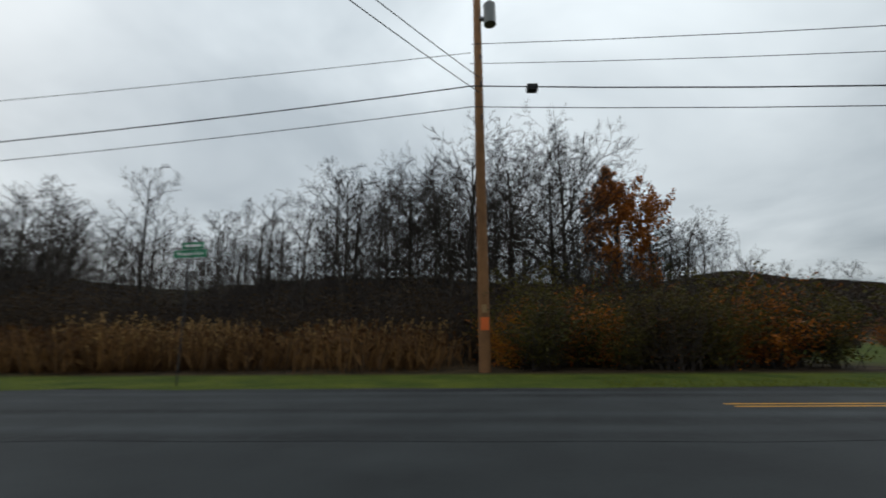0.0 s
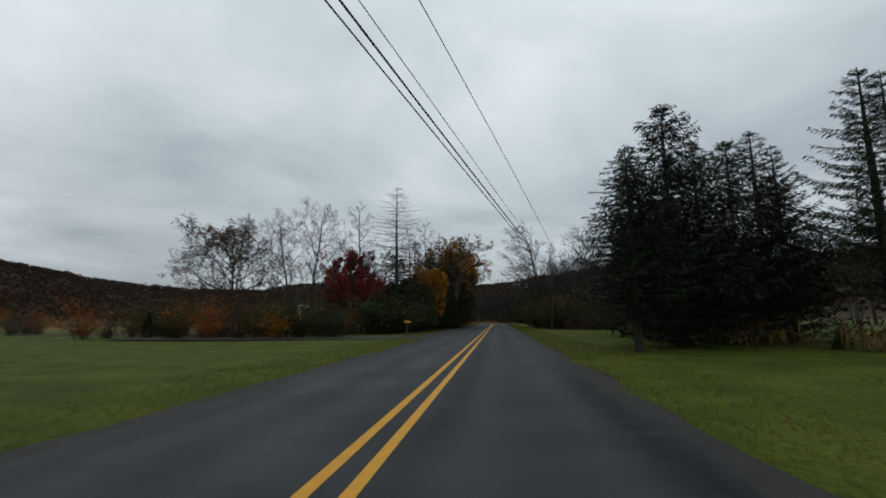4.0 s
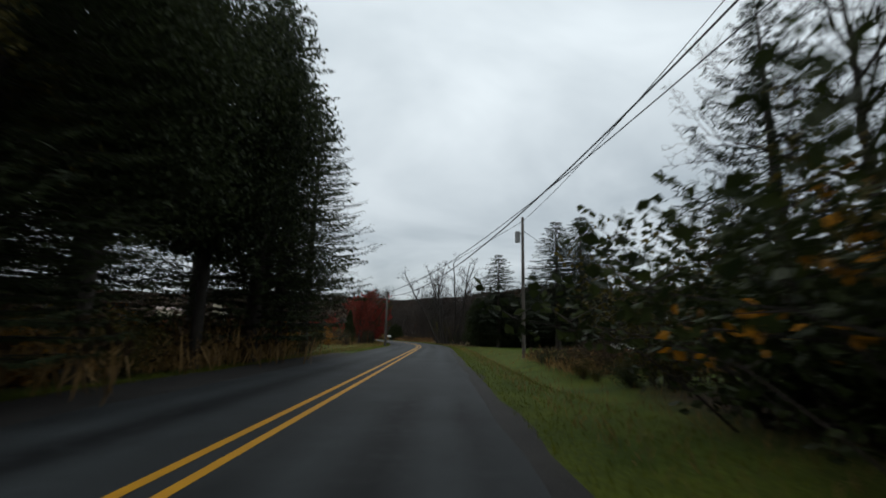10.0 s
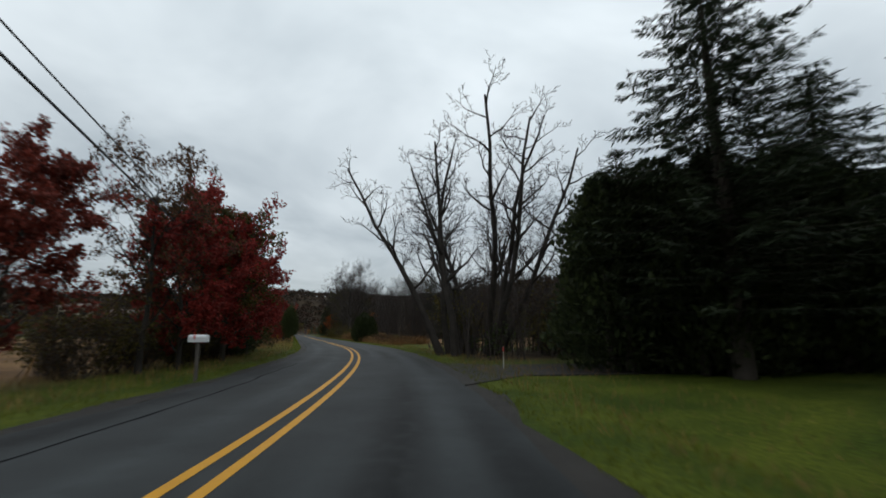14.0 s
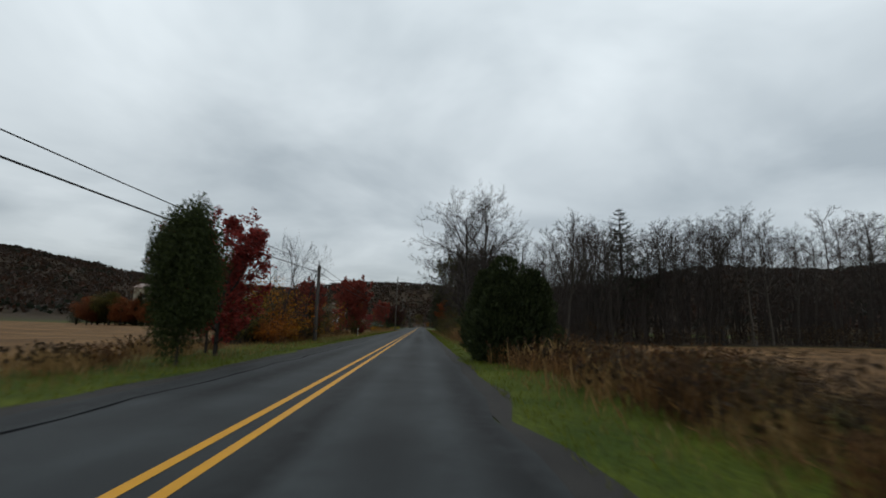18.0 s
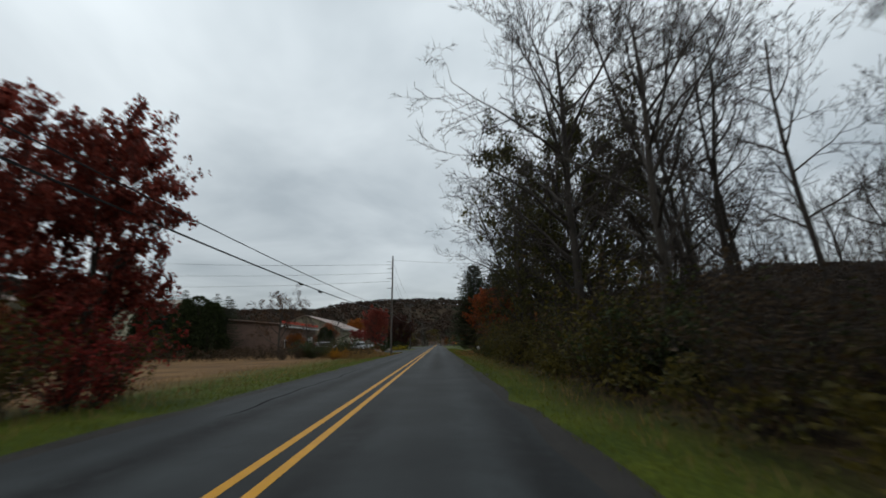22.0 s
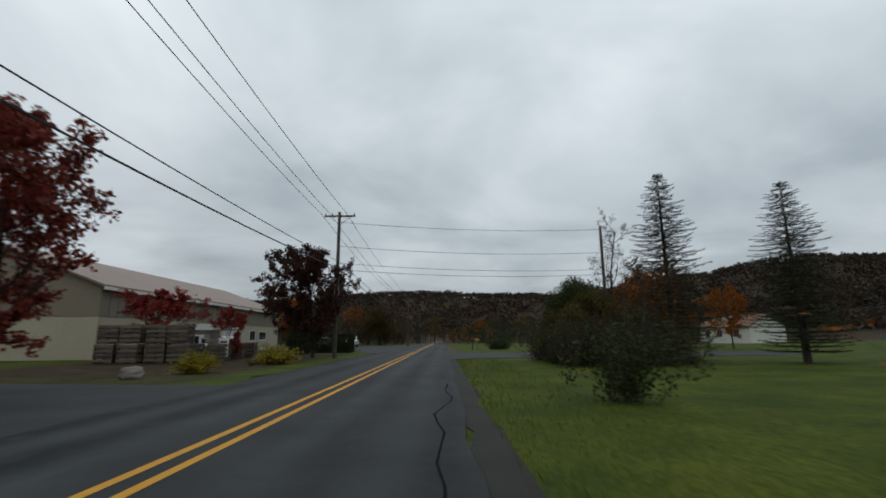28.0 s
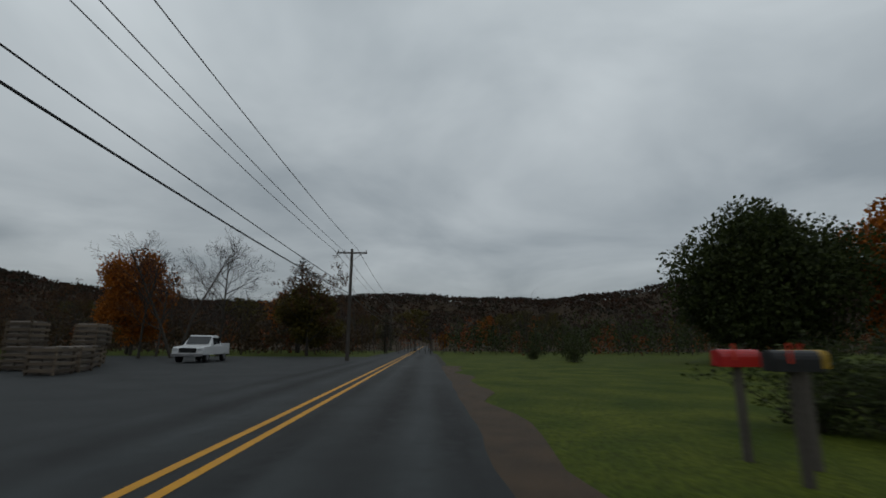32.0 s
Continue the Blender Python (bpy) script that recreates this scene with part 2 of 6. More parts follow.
def ground_mat():
    """Mown grass, dead field and leaf litter, by patches of the land."""
    m = bpy.data.materials.new("ground_cover")
    m.use_nodes = True
    n, l = m.node_tree.nodes, m.node_tree.links
    b = n["Principled BSDF"]; b.inputs["Roughness"].default_value = 0.9; b.inputs["Specular IOR Level"].default_value = 0.1
    geo = n.new("ShaderNodeNewGeometry")
    def noise_ramp(scale, c0, c1, p0=0.35, p1=0.65, detail=5.0):
        t = n.new("ShaderNodeTexNoise"); t.inputs["Scale"].default_value, t.inputs["Detail"].default_value = scale, detail
        l.new(geo.outputs["Position"], t.inputs["Vector"])
        r = n.new("ShaderNodeValToRGB")
        r.color_ramp.elements[0].position, r.color_ramp.elements[1].position = p0, p1
        r.color_ramp.elements[0].color, r.color_ramp.elements[1].color = (*c0, 1), (*c1, 1)
        l.new(t.outputs["Fac"], r.inputs[0])
        return r.outputs[0], t.outputs["Fac"]
    lawn, _ = noise_ramp(0.5, (0.036, 0.058, 0.006), (0.075, 0.095, 0.010))
    fine, ff = noise_ramp(14.0, (0.55, 0.55, 0.5), (1.25, 1.2, 1.1))
    field, _ = noise_ramp(0.25, (0.10, 0.055, 0.024), (0.19, 0.11, 0.05))
    wood, _ = noise_ramp(0.9, (0.022, 0.016, 0.010), (0.06, 0.04, 0.022))
    at = n.new("ShaderNodeVertexColor"); at.layer_name = "cover"
    sp = n.new("ShaderNodeSeparateColor"); l.new(at.outputs["Color"], sp.inputs[0])
    def mixc(fac, a, b2):
        x = n.new("ShaderNodeMix"); x.data_type = "RGBA"
        l.new(fac, x.inputs["Factor"]); l.new(a, x.inputs["A"]); l.new(b2, x.inputs["B"])
        return x.outputs["Result"]
    c = mixc(sp.outputs["Red"], lawn, field)
    c = mixc(sp.outputs["Green"], c, wood)
    x = n.new("ShaderNodeMix"); x.data_type, x.blend_type = "RGBA", "MULTIPLY"; x.inputs["Factor"].default_value = 1.0
    l.new(c, x.inputs["A"]); l.new(fine, x.inputs["B"]); l.new(x.outputs["Result"], b.inputs["Base Color"])
    bp = n.new("ShaderNodeBump"); bp.inputs["Strength"].default_value, bp.inputs["Distance"].default_value = 0.7, 0.06
    l.new(ff, bp.inputs["Height"]); l.new(bp.outputs[0], b.inputs["Normal"])
    return m


GROUND = ground_mat()


def worn_asphalt():
    """The road's asphalt: the plain one with darker bands where it is worn and oiled, and paler tracks where tyres run."""
    m = ASPHALT.copy()
    m.name = "worn_asphalt"
    n, l = m.node_tree.nodes, m.node_tree.links
    b = n["Principled BSDF"]
    at = n.new("ShaderNodeVertexColor"); at.layer_name = "wear"
    sp = n.new("ShaderNodeSeparateColor"); l.new(at.outputs["Color"], sp.inputs[0])
    geo = n.new("ShaderNodeNewGeometry")
    ns = n.new("ShaderNodeTexNoise"); ns.inputs["Scale"].default_value, ns.inputs["Detail"].default_value = 3.5, 6.0
    l.new(geo.outputs["Position"], ns.inputs["Vector"])
    col = b.inputs["Base Color"].links[0].from_socket
    for ch, tint in (("Red", (0.26, 0.26, 0.27, 1)), ("Green", (1.8, 1.85, 1.85, 1))):
        f = n.new("ShaderNodeMath"); f.operation = "MULTIPLY"
        l.new(sp.outputs[ch], f.inputs[0])
        r = n.new("ShaderNodeMapRange"); r.inputs["From Min"].default_value, r.inputs["From Max"].default_value = 0.25, 0.5
        l.new(ns.outputs["Fac"], r.inputs["Value"]); l.new(r.outputs[0], f.inputs[1])
        x = n.new("ShaderNodeMix"); x.data_type, x.blend_type = "RGBA", "MULTIPLY"
        l.new(f.outputs[0], x.inputs["Factor"]); l.new(col, x.inputs["A"]); x.inputs["B"].default_value = tint
        col = x.outputs["Result"]
    l.new(col, b.inputs["Base Color"])
    return m


ROADTOP = worn_asphalt()

# ---- plan: the road's centre line ----
BEND, TURN = 145.5, 0.309
RAD = 25.0 / math.tan(TURN / 2)
ARC_END = BEND + RAD * TURN


def centre(s):
    """Place and heading of the centre line at a station."""
    if s < BEND:
        return 0.0, s, 0.0
    if s < ARC_END:
        a = (s - BEND) / RAD
        return RAD * (math.cos(a) - 1), BEND + RAD * math.sin(a), a
    d = s - ARC_END
    return (RAD * (math.cos(TURN) - 1) - d * math.sin(TURN), BEND + RAD * math.sin(TURN) + d * math.cos(TURN), TURN)


def road_xy(s, l):
    """World x, y of a station and a distance to the right of the centre line."""
    x, y, a = centre(s)
    return x + l * math.cos(a), y + l * math.sin(a)


def at_road(s, l, z=0.0, turn=0.0):
    x, y = road_xy(s, l)
    return pose(x, y, z, 0, 0, math.degrees(centre(s)[2]) + turn)


# ---- mesh helpers ----
def mesh_ob(name, verts, faces, material, parent=None, label="", smooth=False):
    me = bpy.data.meshes.new(name)
    me.from_pydata([tuple(v) for v in verts], [], faces)
    if material:
        me.materials.append(material)
    if smooth:
        me.polygons.foreach_set("use_smooth", [True] * len(me.polygons))
    ob = new(name, me)
    if parent:
        ob.parent = parent
    if label:
        tagged(ob, label)
    return ob


def part(name, bm, material, parent, label=""):
    """Links a bmesh as one mesh under a thing or a part."""
    me = bpy.data.meshes.new(name)
    bm.to_mesh(me); bm.free()
    me.materials.append(material)
    ob = new(name, me)
    ob.parent = parent
    if label:
        tagged(ob, label)
    return ob


def thing(name, label, category, group="", m=None):
    e = new(name)
    tagged(e, label, category, group)
    if m is not None:
        e.matrix_world = m
    return e


def box_bm(x0, x1, y0, y1, z0, z1, bevel=0.0, bm=None):
    bm = bm or bmesh.new()
    made = bmesh.ops.create_cube(bm, size=1, matrix=Matrix.Translation(((x0 + x1) / 2, (y0 + y1) / 2, (z0 + z1) / 2)) @ Matrix.Diagonal((x1 - x0, y1 - y0, z1 - z0, 1)))
    if bevel:
        edges = list({e for v in made["verts"] for e in v.link_edges})
        bmesh.ops.bevel(bm, geom=edges, offset=bevel, segments=2, affect="EDGES", profile=0.6)
    return bm


def cyl_bm(r0, r1, z0, z1, n=12, bm=None, m=None):
    bm = bm or bmesh.new()
    bmesh.ops.create_cone(bm, cap_ends=True, segments=n, radius1=r0, radius2=r1, depth=z1 - z0, matrix=(m or Matrix()) @ Matrix.Translation((0, 0, (z0 + z1) / 2)))
    return bm


class Soup:
    """Gathers vertices and faces for one mesh."""
    def __init__(self):
        self.v, self.f = [], []

    def tube(self, pts, radii, k=5, cap=False):
        base = len(self.v)
        pts = [Vector(p) for p in pts]
        for i, p in enumerate(pts):
            d = (pts[min(i + 1, len(pts) - 1)] - pts[max(i - 1, 0)]).normalized()
            a = d.orthogonal().normalized(); b = d.cross(a)
            if i and prev.dot(a) < 0.99:
                a = (prev - d * prev.dot(d)).normalized(); b = d.cross(a)
            prev = a
            for j in range(k):
                t = 2 * math.pi * j / k
                self.v.append(p + (a * math.cos(t) + b * math.sin(t)) * radii[i])
        for i in range(len(pts) - 1):
            for j in range(k):
                a0, a1 = base + i * k + j, base + i * k + (j + 1) % k
                self.f.append((a0, a1, a1 + k, a0 + k))
        if cap:
            self.f.append(tuple(base + (len(pts) - 1) * k + j for j in range(k)))

    def spike(self, p, q, r):
        """A twig: three sides running to a point."""
        base = len(self.v)
        d = (q - p).normalized(); a = d.orthogonal().normalized(); b = d.cross(a)
        for j in range(3):
            t = 2 * math.pi * j / 3
            self.v.append(p + (a * math.cos(t) + b * math.sin(t)) * r)
        self.v.append(q)
        for j in range(3):
            self.f.append((base + j, base + (j + 1) % 3, base + 3))

    def leaf(self, p, d, n, length, width):
        """A folded diamond from p along d."""
        base = len(self.v)
        side = d.cross(n)
        if side.length < 1e-4:
            side = d.orthogonal()
        side = side.normalized() * width / 2
        mid = p + d * length * 0.5
        fold = n * width * 0.15
        self.v += [p, mid + side + fold, p + d * length, mid - side + fold]
        self.f += [(base, base + 1, base + 2), (base, base + 2, base + 3)]

    def put(self, name, material, parent=None, label="", smooth=False):
        return mesh_ob(name, self.v, self.f, material, parent, label, smooth)


def rvec(rng):
    return Vector((rng.gauss(0, 1), rng.gauss(0, 1), rng.gauss(0, 1))).normalized()


# ---- trees ----
def skeleton_tree(rng, height, spread, trunk_r, levels=4, limbs=11, fork=0.0, first=0.25, up=0.35, lean=(0, 0), multi=1, density=1.0, full=False, limb=0.55, wander=1.0, keep=0.6, tilts=(0.18, 0.42), drift=(0, 0)):
    """Branches of a broadleaf tree: lists of (points, radii, level)."""
    out = []
    def grow(p, d, length, r, level):
        n = 6 if level == 0 else (5 if level == 1 else 3)
        pts, rad = [p], [r]
        for i in range(n):
            d = (d + rvec(rng) * wander * (0.10 if level == 0 else 0.22) + Vector((drift[0] if level else 0.0, drift[1] if level else 0.0, up * (0.12 if level else 0.0)))).normalized()
            p = p + d * length / n
            pts.append(p); rad.append(max(r * (1 - (i + 1) / n * (0.72 if level == 0 else 0.85)), 0.006))
        out.append((pts, rad, level))
        if level >= levels:
            return
        kids = limbs if level == 0 else int((6, 6, 5, 4)[min(level, 3)] * density + 0.5)
        for k in range(kids):
            t = first + (1 - first) * ((k + rng.random()) / kids) if level == 0 else 0.25 + 0.75 * (k + rng.random()) / kids
            f = t * n; i = min(int(f), n - 1)
            q = pts[i].lerp(pts[i + 1], f - i)
            ax = (pts[i + 1] - pts[i]).normalized()
            side = rvec(rng); side = (side - ax * side.dot(ax)).normalized()
            if level == 0:
                a = 2.4 * k + rng.random() * 0.6
                side = Vector((math.cos(a), math.sin(a), 0))
                reach = spread * (0.35 + 0.75 * math.sin(math.pi * min(1.0, 0.12 + 0.85 * (t - first) / (1 - first))) if full else 1.0 - 0.55 * t) * rng.uniform(0.8, 1.15)
                dd = (side + ax * rng.uniform(0.5, 1.1)).normalized()
            else:
                reach = length * rng.uniform(0.42, 0.68) * (1 - 0.35 * t)
                dd = (ax * 0.75 + side * rng.uniform(0.6, 1.0)).normalized()
            grow(q, dd, reach, max(rad[i] * (limb if level == 0 else keep), 0.009), level + 1)
    for s in range(multi):
        a = 2 * math.pi * s / max(multi, 1) + rng.random()
        tilt = 0.0 if multi == 1 else rng.uniform(*tilts)
        grow(Vector((0.12 * multi * math.cos(a) if multi > 1 else 0, 0.12 * multi * math.sin(a) if multi > 1 else 0, -0.2)),
             Vector((lean[0] + tilt * math.cos(a), lean[1] + tilt * math.sin(a), 1)).normalized(), height * rng.uniform(0.85, 1.0), trunk_r, 0)
    return out


def build_tree(name, label, seed, height, spread, trunk_r, leaves=0, leaf_size=0.2, leaf_m=None, bark=None, twig=None, category="tree", leaf_from=3, group="", droop=0.0, fine=0.008, **kw):
    """A tree as a thing with a trunk and a crown, at the origin; the crown's twigs and leaves are two parts."""
    rng = random.Random(seed)
    bark, twig = bark or BARK, twig or TWIG
    bones = skeleton_tree(rng, height, spread, trunk_r, **kw)
    t, c, lv = Soup(), Soup(), Soup()
    tips = []
    top = max(l for *_, l in bones)
    for pts, rad, level in bones:
        if level == 0:
            t.tube(pts, [rad[0] * 1.25] + rad[1:], 8)
        elif level == 1:
            t.tube(pts, rad, 5)
        elif level < top:
            c.tube(pts, rad, 3)
        else:
            c.spike(pts[0], pts[-1], max(rad[0], fine))
        if level >= min(leaf_from, top):
            tips += pts[1:]
    e = thing(name, label, category, group)
    t.put("trunk", bark, e, smooth=True)
    c.put("crown", twig, e)
    if leaves:
        for _ in range(leaves):
            p = rng.choice(tips) + rvec(rng) * leaf_size * 0.9
            d = (rvec(rng) + Vector((0, 0, -0.3 - droop))).normalized()
            s = leaf_size * rng.uniform(0.6, 1.3)
            lv.leaf(p, d, rvec(rng), s, s * 0.75)
        lv.put("foliage", leaf_m, e)
    return e


def build_conifer(name, label, seed, height, radius, needle, bare=0.08, droop=0.35, whorls=30, per=7, sprays=13, gap=0.0, spray=0.34, thin=0.0, group="", tip_up=0.2, girth=0.02, shape=0.75, slim=0.5, bough=1.0):
    """A spruce or pine: a straight trunk, whorls of drooping boughs, sprays of needles."""
    rng = random.Random(seed)
    e = thing(name, label, "tree", group)
    t, s = Soup(), Soup()
    b = t
    r0 = girth * height
    t.tube([(0, 0, -0.2), (0, 0, height * 0.3), (0.03, 0.02, height * 0.7), (0, 0, height)], [r0, r0 * 0.8, r0 * 0.4, 0.015], 8)
    for w in range(whorls):
        f = min(bare + (1 - bare) * (w + rng.random() * 0.7) / whorls, 0.985)
        z = height * f
        for k in range(per):
            if rng.random() < gap:
                continue
            a = 2 * math.pi * (k + rng.random() * 0.7) / per + w
            reach = radius * (1 - f) ** shape * rng.uniform(0.62, 1.12) + 0.05
            if f < bare + 0.1:
                reach *= 0.75
            out = Vector((math.cos(a), math.sin(a), 0))
            p0 = Vector((0, 0, z))
            pts = [p0]
            for i in range(1, 5):
                u = i / 4
                pts.append(p0 + out * reach * u + Vector((0, 0, (0.18 * u - droop * u * u + tip_up * u ** 4) * reach)))
            b.tube(pts, [bough * q for q in (0.035 * (1 - f) + 0.01, 0.025 * (1 - f) + 0.008, 0.015, 0.01, 0.004)], 3)
            n = max(4, int(sprays * (0.35 + 0.65 * reach / radius) * (1 - thin)))
            for j in range(n):
                u = 0.15 + 0.85 * (j + rng.random()) / n
                i = min(int(u * 4), 3); q = pts[i].lerp(pts[i + 1], u * 4 - i)
                side = Vector((-out.y, out.x, 0)) * rng.choice((-1, 1))
                d = (out * rng.uniform(0.2, 0.9) + side * rng.uniform(0.3, 1.0) + Vector((0, 0, rng.uniform(-0.75, 0.15)))).normalized()
                L = spray * rng.uniform(0.7, 1.5) * (0.35 + 0.65 * reach / radius) * (height / 10) ** 0.4
                s.leaf(q, d, Vector((rng.gauss(0, 0.4), rng.gauss(0, 0.4), 1)).normalized(), L * 1.9, L * slim)
    t.put("trunk", BARK, e, smooth=True)
    s.put("foliage", needle, e)
    return e


def build_cedar(name, label, seed, height, radius, leaf_m, count=4200, size=0.3, power=0.6, cones=1, group="", low=0.0, dome=0.0, slim=0.55):
    """A dense upright evergreen: many sprays set round a hidden stem, with an uneven outline."""
    rng = random.Random(seed)
    e = thing(name, label, "tree", group)
    t, s = Soup(), Soup()
    stems = [(Vector((0, 0, 0)), height, radius)] + [(Vector((rng.uniform(-0.62, 0.62) * radius, rng.uniform(-0.62, 0.62) * radius, 0)), height * rng.uniform(0.72, 0.98), radius * 0.55) for _ in range(cones - 1)]
    for o, h, r in stems:
        o = o.copy()
        h *= 1 - dome * o.length / radius
        t.tube([o + Vector((0, 0, -0.2)), o + Vector((0, 0, h * 0.95))], [0.03 * h * 0.6 + 0.04, 0.02], 6)
        for k in range(count // cones):
            f = low + (1 - low) * rng.random() ** 0.75
            a = rng.random() * 2 * math.pi
            bump = 1 + 0.22 * math.sin(3 * a + 9 * f + seed) + 0.15 * math.sin(7 * a - 14 * f)
            rr = r * (min(1.0, (1 - f) ** power * 1.15)) * bump * (0.45 + 0.55 * rng.random() ** 0.5) * min(1, 0.55 + f * 3)
            out = Vector((math.cos(a), math.sin(a), 0))
            p = o + out * rr + Vector((0, 0, h * f * 0.97))
            d = (out * rng.uniform(0.2, 0.9) + Vector((0, 0, rng.uniform(0.2, 1.2))) + rvec(rng) * 0.5).normalized()
            L = size * rng.uniform(0.6, 1.4)
            s.leaf(p, d, rvec(rng), L, L * slim)
    t.put("trunk", BARK, e)
    s.put("foliage", leaf_m, e)
    return e


def build_bush(name, label, seed, w, h, leaf_m, count=700, size=0.16, stems=26, twig=None, group="", category="bush"):
    rng = random.Random(seed)
    e = thing(name, label, category, group)
    c, s = Soup(), Soup()
    tips = []
    for k in range(stems):
        a = rng.random() * 6.283; tilt = rng.random() ** 0.6 * 0.9
        d = Vector((math.cos(a) * tilt * w / h, math.sin(a) * tilt * w / h, 1)).normalized()
        p = Vector((rng.gauss(0, 0.12 * w), rng.gauss(0, 0.12 * w), -0.08)); pts = [p]
        L = h * rng.uniform(0.65, 1.1) * (1.0 + 0.15 * tilt)
        for i in range(4):
            d = (d + rvec(rng) * 0.25 + Vector((0, 0, -0.08 * i))).normalized(); p = p + d * L / 4; pts.append(p)
        c.tube(pts, [0.018, 0.014, 0.010, 0.007, 0.004], 3)
        for q in pts[1:]:
            for _ in range(3):
                q2 = q + (rvec(rng) + Vector((0, 0, 0.4))) * 0.3 * h * 0.5
                c.spike(q, q2, 0.007); tips.append(q2)
            tips.append(q)
    for _ in range(count):
        p = rng.choice(tips) + rvec(rng) * size * 1.4
        if p.z < 0.03:
            continue
        L = size * rng.uniform(0.6, 1.4)
        s.leaf(p, (rvec(rng) + Vector((0, 0, 0.2))).normalized(), rvec(rng), L, L * 0.7)
    c.put("branchwork", twig or TWIG, e)
    s.put("foliage", leaf_m, e)
    return e


def build_weeds(name, label, seed, n, h, m, spread=1.2, heads=None, group="", category="weeds"):
    """A clump of tall dry stalks."""
    rng = random.Random(seed)
    e = thing(name, label, category, group)
    s, hd = Soup(), Soup()
    for k in range(n):
        p = Vector((rng.gauss(0, spread * 0.45), rng.gauss(0, spread * 0.45), -0.03))
        d = (Vector((rng.gauss(0, 0.22), rng.gauss(0, 0.22), 1))).normalized()
        L = h * rng.uniform(0.5, 1.15)
        s.leaf(p, d, rvec(rng), L, 0.05)
        for _ in range(2):
            q = p + d * L * rng.uniform(0.2, 0.8)
            s.leaf(q, (d + rvec(rng) * 0.8).normalized(), rvec(rng), 0.28 * h, 0.04)
        if heads and k % 2:
            for _ in range(4):
                hd.leaf(p + d * L * rng.uniform(0.8, 1.0), (d + rvec(rng) * 0.7).normalized(), rvec(rng), 0.16, 0.09)
    s.put("stem_clump", m, e)
    if heads:
        tagged(hd.put("seed_fluff", heads, e), kind="stuff")
    return e


def build_round(name, label, seed, height, radius, leaf_m, count=16000, size=0.3, lumps=26, low=0.06, trunk=0.2):
    """A full-leaved tree: limbs running into many overlapping lumps of leaves, with an uneven outline."""
    rng = random.Random(seed)
    e = thing(name, label, "tree")
    t, s = Soup(), Soup()
    t.tube([(0, 0, -0.2), (0.05, 0, height * 0.25), (0, 0.06, height * 0.6), (0, 0, height * 0.85)], [trunk, trunk * 0.8, trunk * 0.45, 0.03], 8)
    mid = height * (0.5 + low / 2); half = height * (0.5 - low / 2)
    for k in range(lumps):
        d = rvec(rng)
        q = Vector((d.x * radius, d.y * radius, d.z * half)) * rng.uniform(0.45, 0.74)
        q.z += mid
        t.tube([(0, 0, height * rng.uniform(0.15, 0.55)), (q.x * 0.5, q.y * 0.5, q.z * 0.8), q], [trunk * 0.35, trunk * 0.2, 0.02], 4)
        rr = radius * rng.uniform(0.26, 0.42)
        for _ in range(count // lumps):
            v = rvec(rng) * rr * rng.random() ** 0.4
            v.z *= 0.8
            L = size * rng.uniform(0.6, 1.4)
            s.leaf(q + v, (v.normalized() * 0.4 + rvec(rng)).normalized(), rvec(rng), L, L * 0.75)
    t.put("trunk", BARK, e, smooth=True)
    s.put("foliage", leaf_m, e)
    return e


def build_thicket(name, label, seed, s0, s1, l0, l1, n, h0, h1, m, twigs=9):
    """Close-set thin stems with twigs, past counting, filling the wood."""
    rng = random.Random(seed)
    so = Soup()
    for _ in range(n):
        x, y = road_xy(rng.uniform(s0, s1), rng.uniform(l0, l1))
        p = Vector((x, y, land(x, y) - 0.05)); h = rng.uniform(h0, h1)
        d = Vector((rng.gauss(0, 0.12), rng.gauss(0, 0.12), 1)).normalized()
        q = p + d * h * 0.5; r = q + (d + rvec(rng) * 0.15).normalized() * h * 0.5
        w = 0.008 + 0.005 * h
        so.tube([p, q, r], [w, w * 0.7, 0.008], 3)
        for k in range(twigs):
            f = 0.25 + 0.75 * rng.random()
            a = p.lerp(q, f * 2) if f < 0.5 else q.lerp(r, f * 2 - 1)
            so.spike(a, a + (rvec(rng) + Vector((0, 0, 0.7))).normalized() * h * rng.uniform(0.12, 0.3), 0.012)
    return tagged(so.put(name, m), label, "woods", kind="stuff")


def build_scrub(name, label, seed, s0, s1, l0, l1, n, h0, h1, m, size=0.3, leaves=60):
    """A belt of low leafy growth, past counting: lumps of leaves of uneven height."""
    rng = random.Random(seed)
    so = Soup()
    for _ in range(n):
        x, y = road_xy(rng.uniform(s0, s1), rng.uniform(l0, l1))
        z = land(x, y); h = rng.uniform(h0, h1) * (0.75 + 0.5 * noise.noise(Vector((x * 0.12, y * 0.12, seed)))); r = 0.3 * h + 0.35
        for _ in range(leaves):
            a, u = rng.random() * 6.283, rng.random() ** 0.6
            k = r * (1 - 0.7 * u * u) * rng.random() ** 0.5
            so.leaf(Vector((x + k * math.cos(a), y + k * math.sin(a), z + h * u)), (rvec(rng) + Vector((0, 0, 0.3))).normalized(), rvec(rng), size * rng.uniform(0.5, 1.4), size * 0.6)
    return tagged(so.put(name, m), label, "scrub", kind="stuff")


def plant(proto, s, l, scale=1.0, turn=None, z=0.0, sz=None, label=""):
    """A copy of a plant at a station and distance from the road."""
    x, y = road_xy(s, l)
    turn = plant.rng.uniform(0, 360) if turn is None else turn
    ob = copy_thing(proto, pose(x, y, z + land(x, y) - 0.03, 0, 0, turn) @ Matrix.Diagonal((scale, scale, sz or scale, 1)))
    if label:
        ob["label"] = label
    return ob


plant.rng = random.Random(5)


# ---- ground, hills, road ----
CURVE = np.array([centre(s)[:2] for s in range(-400, 900, 10)])


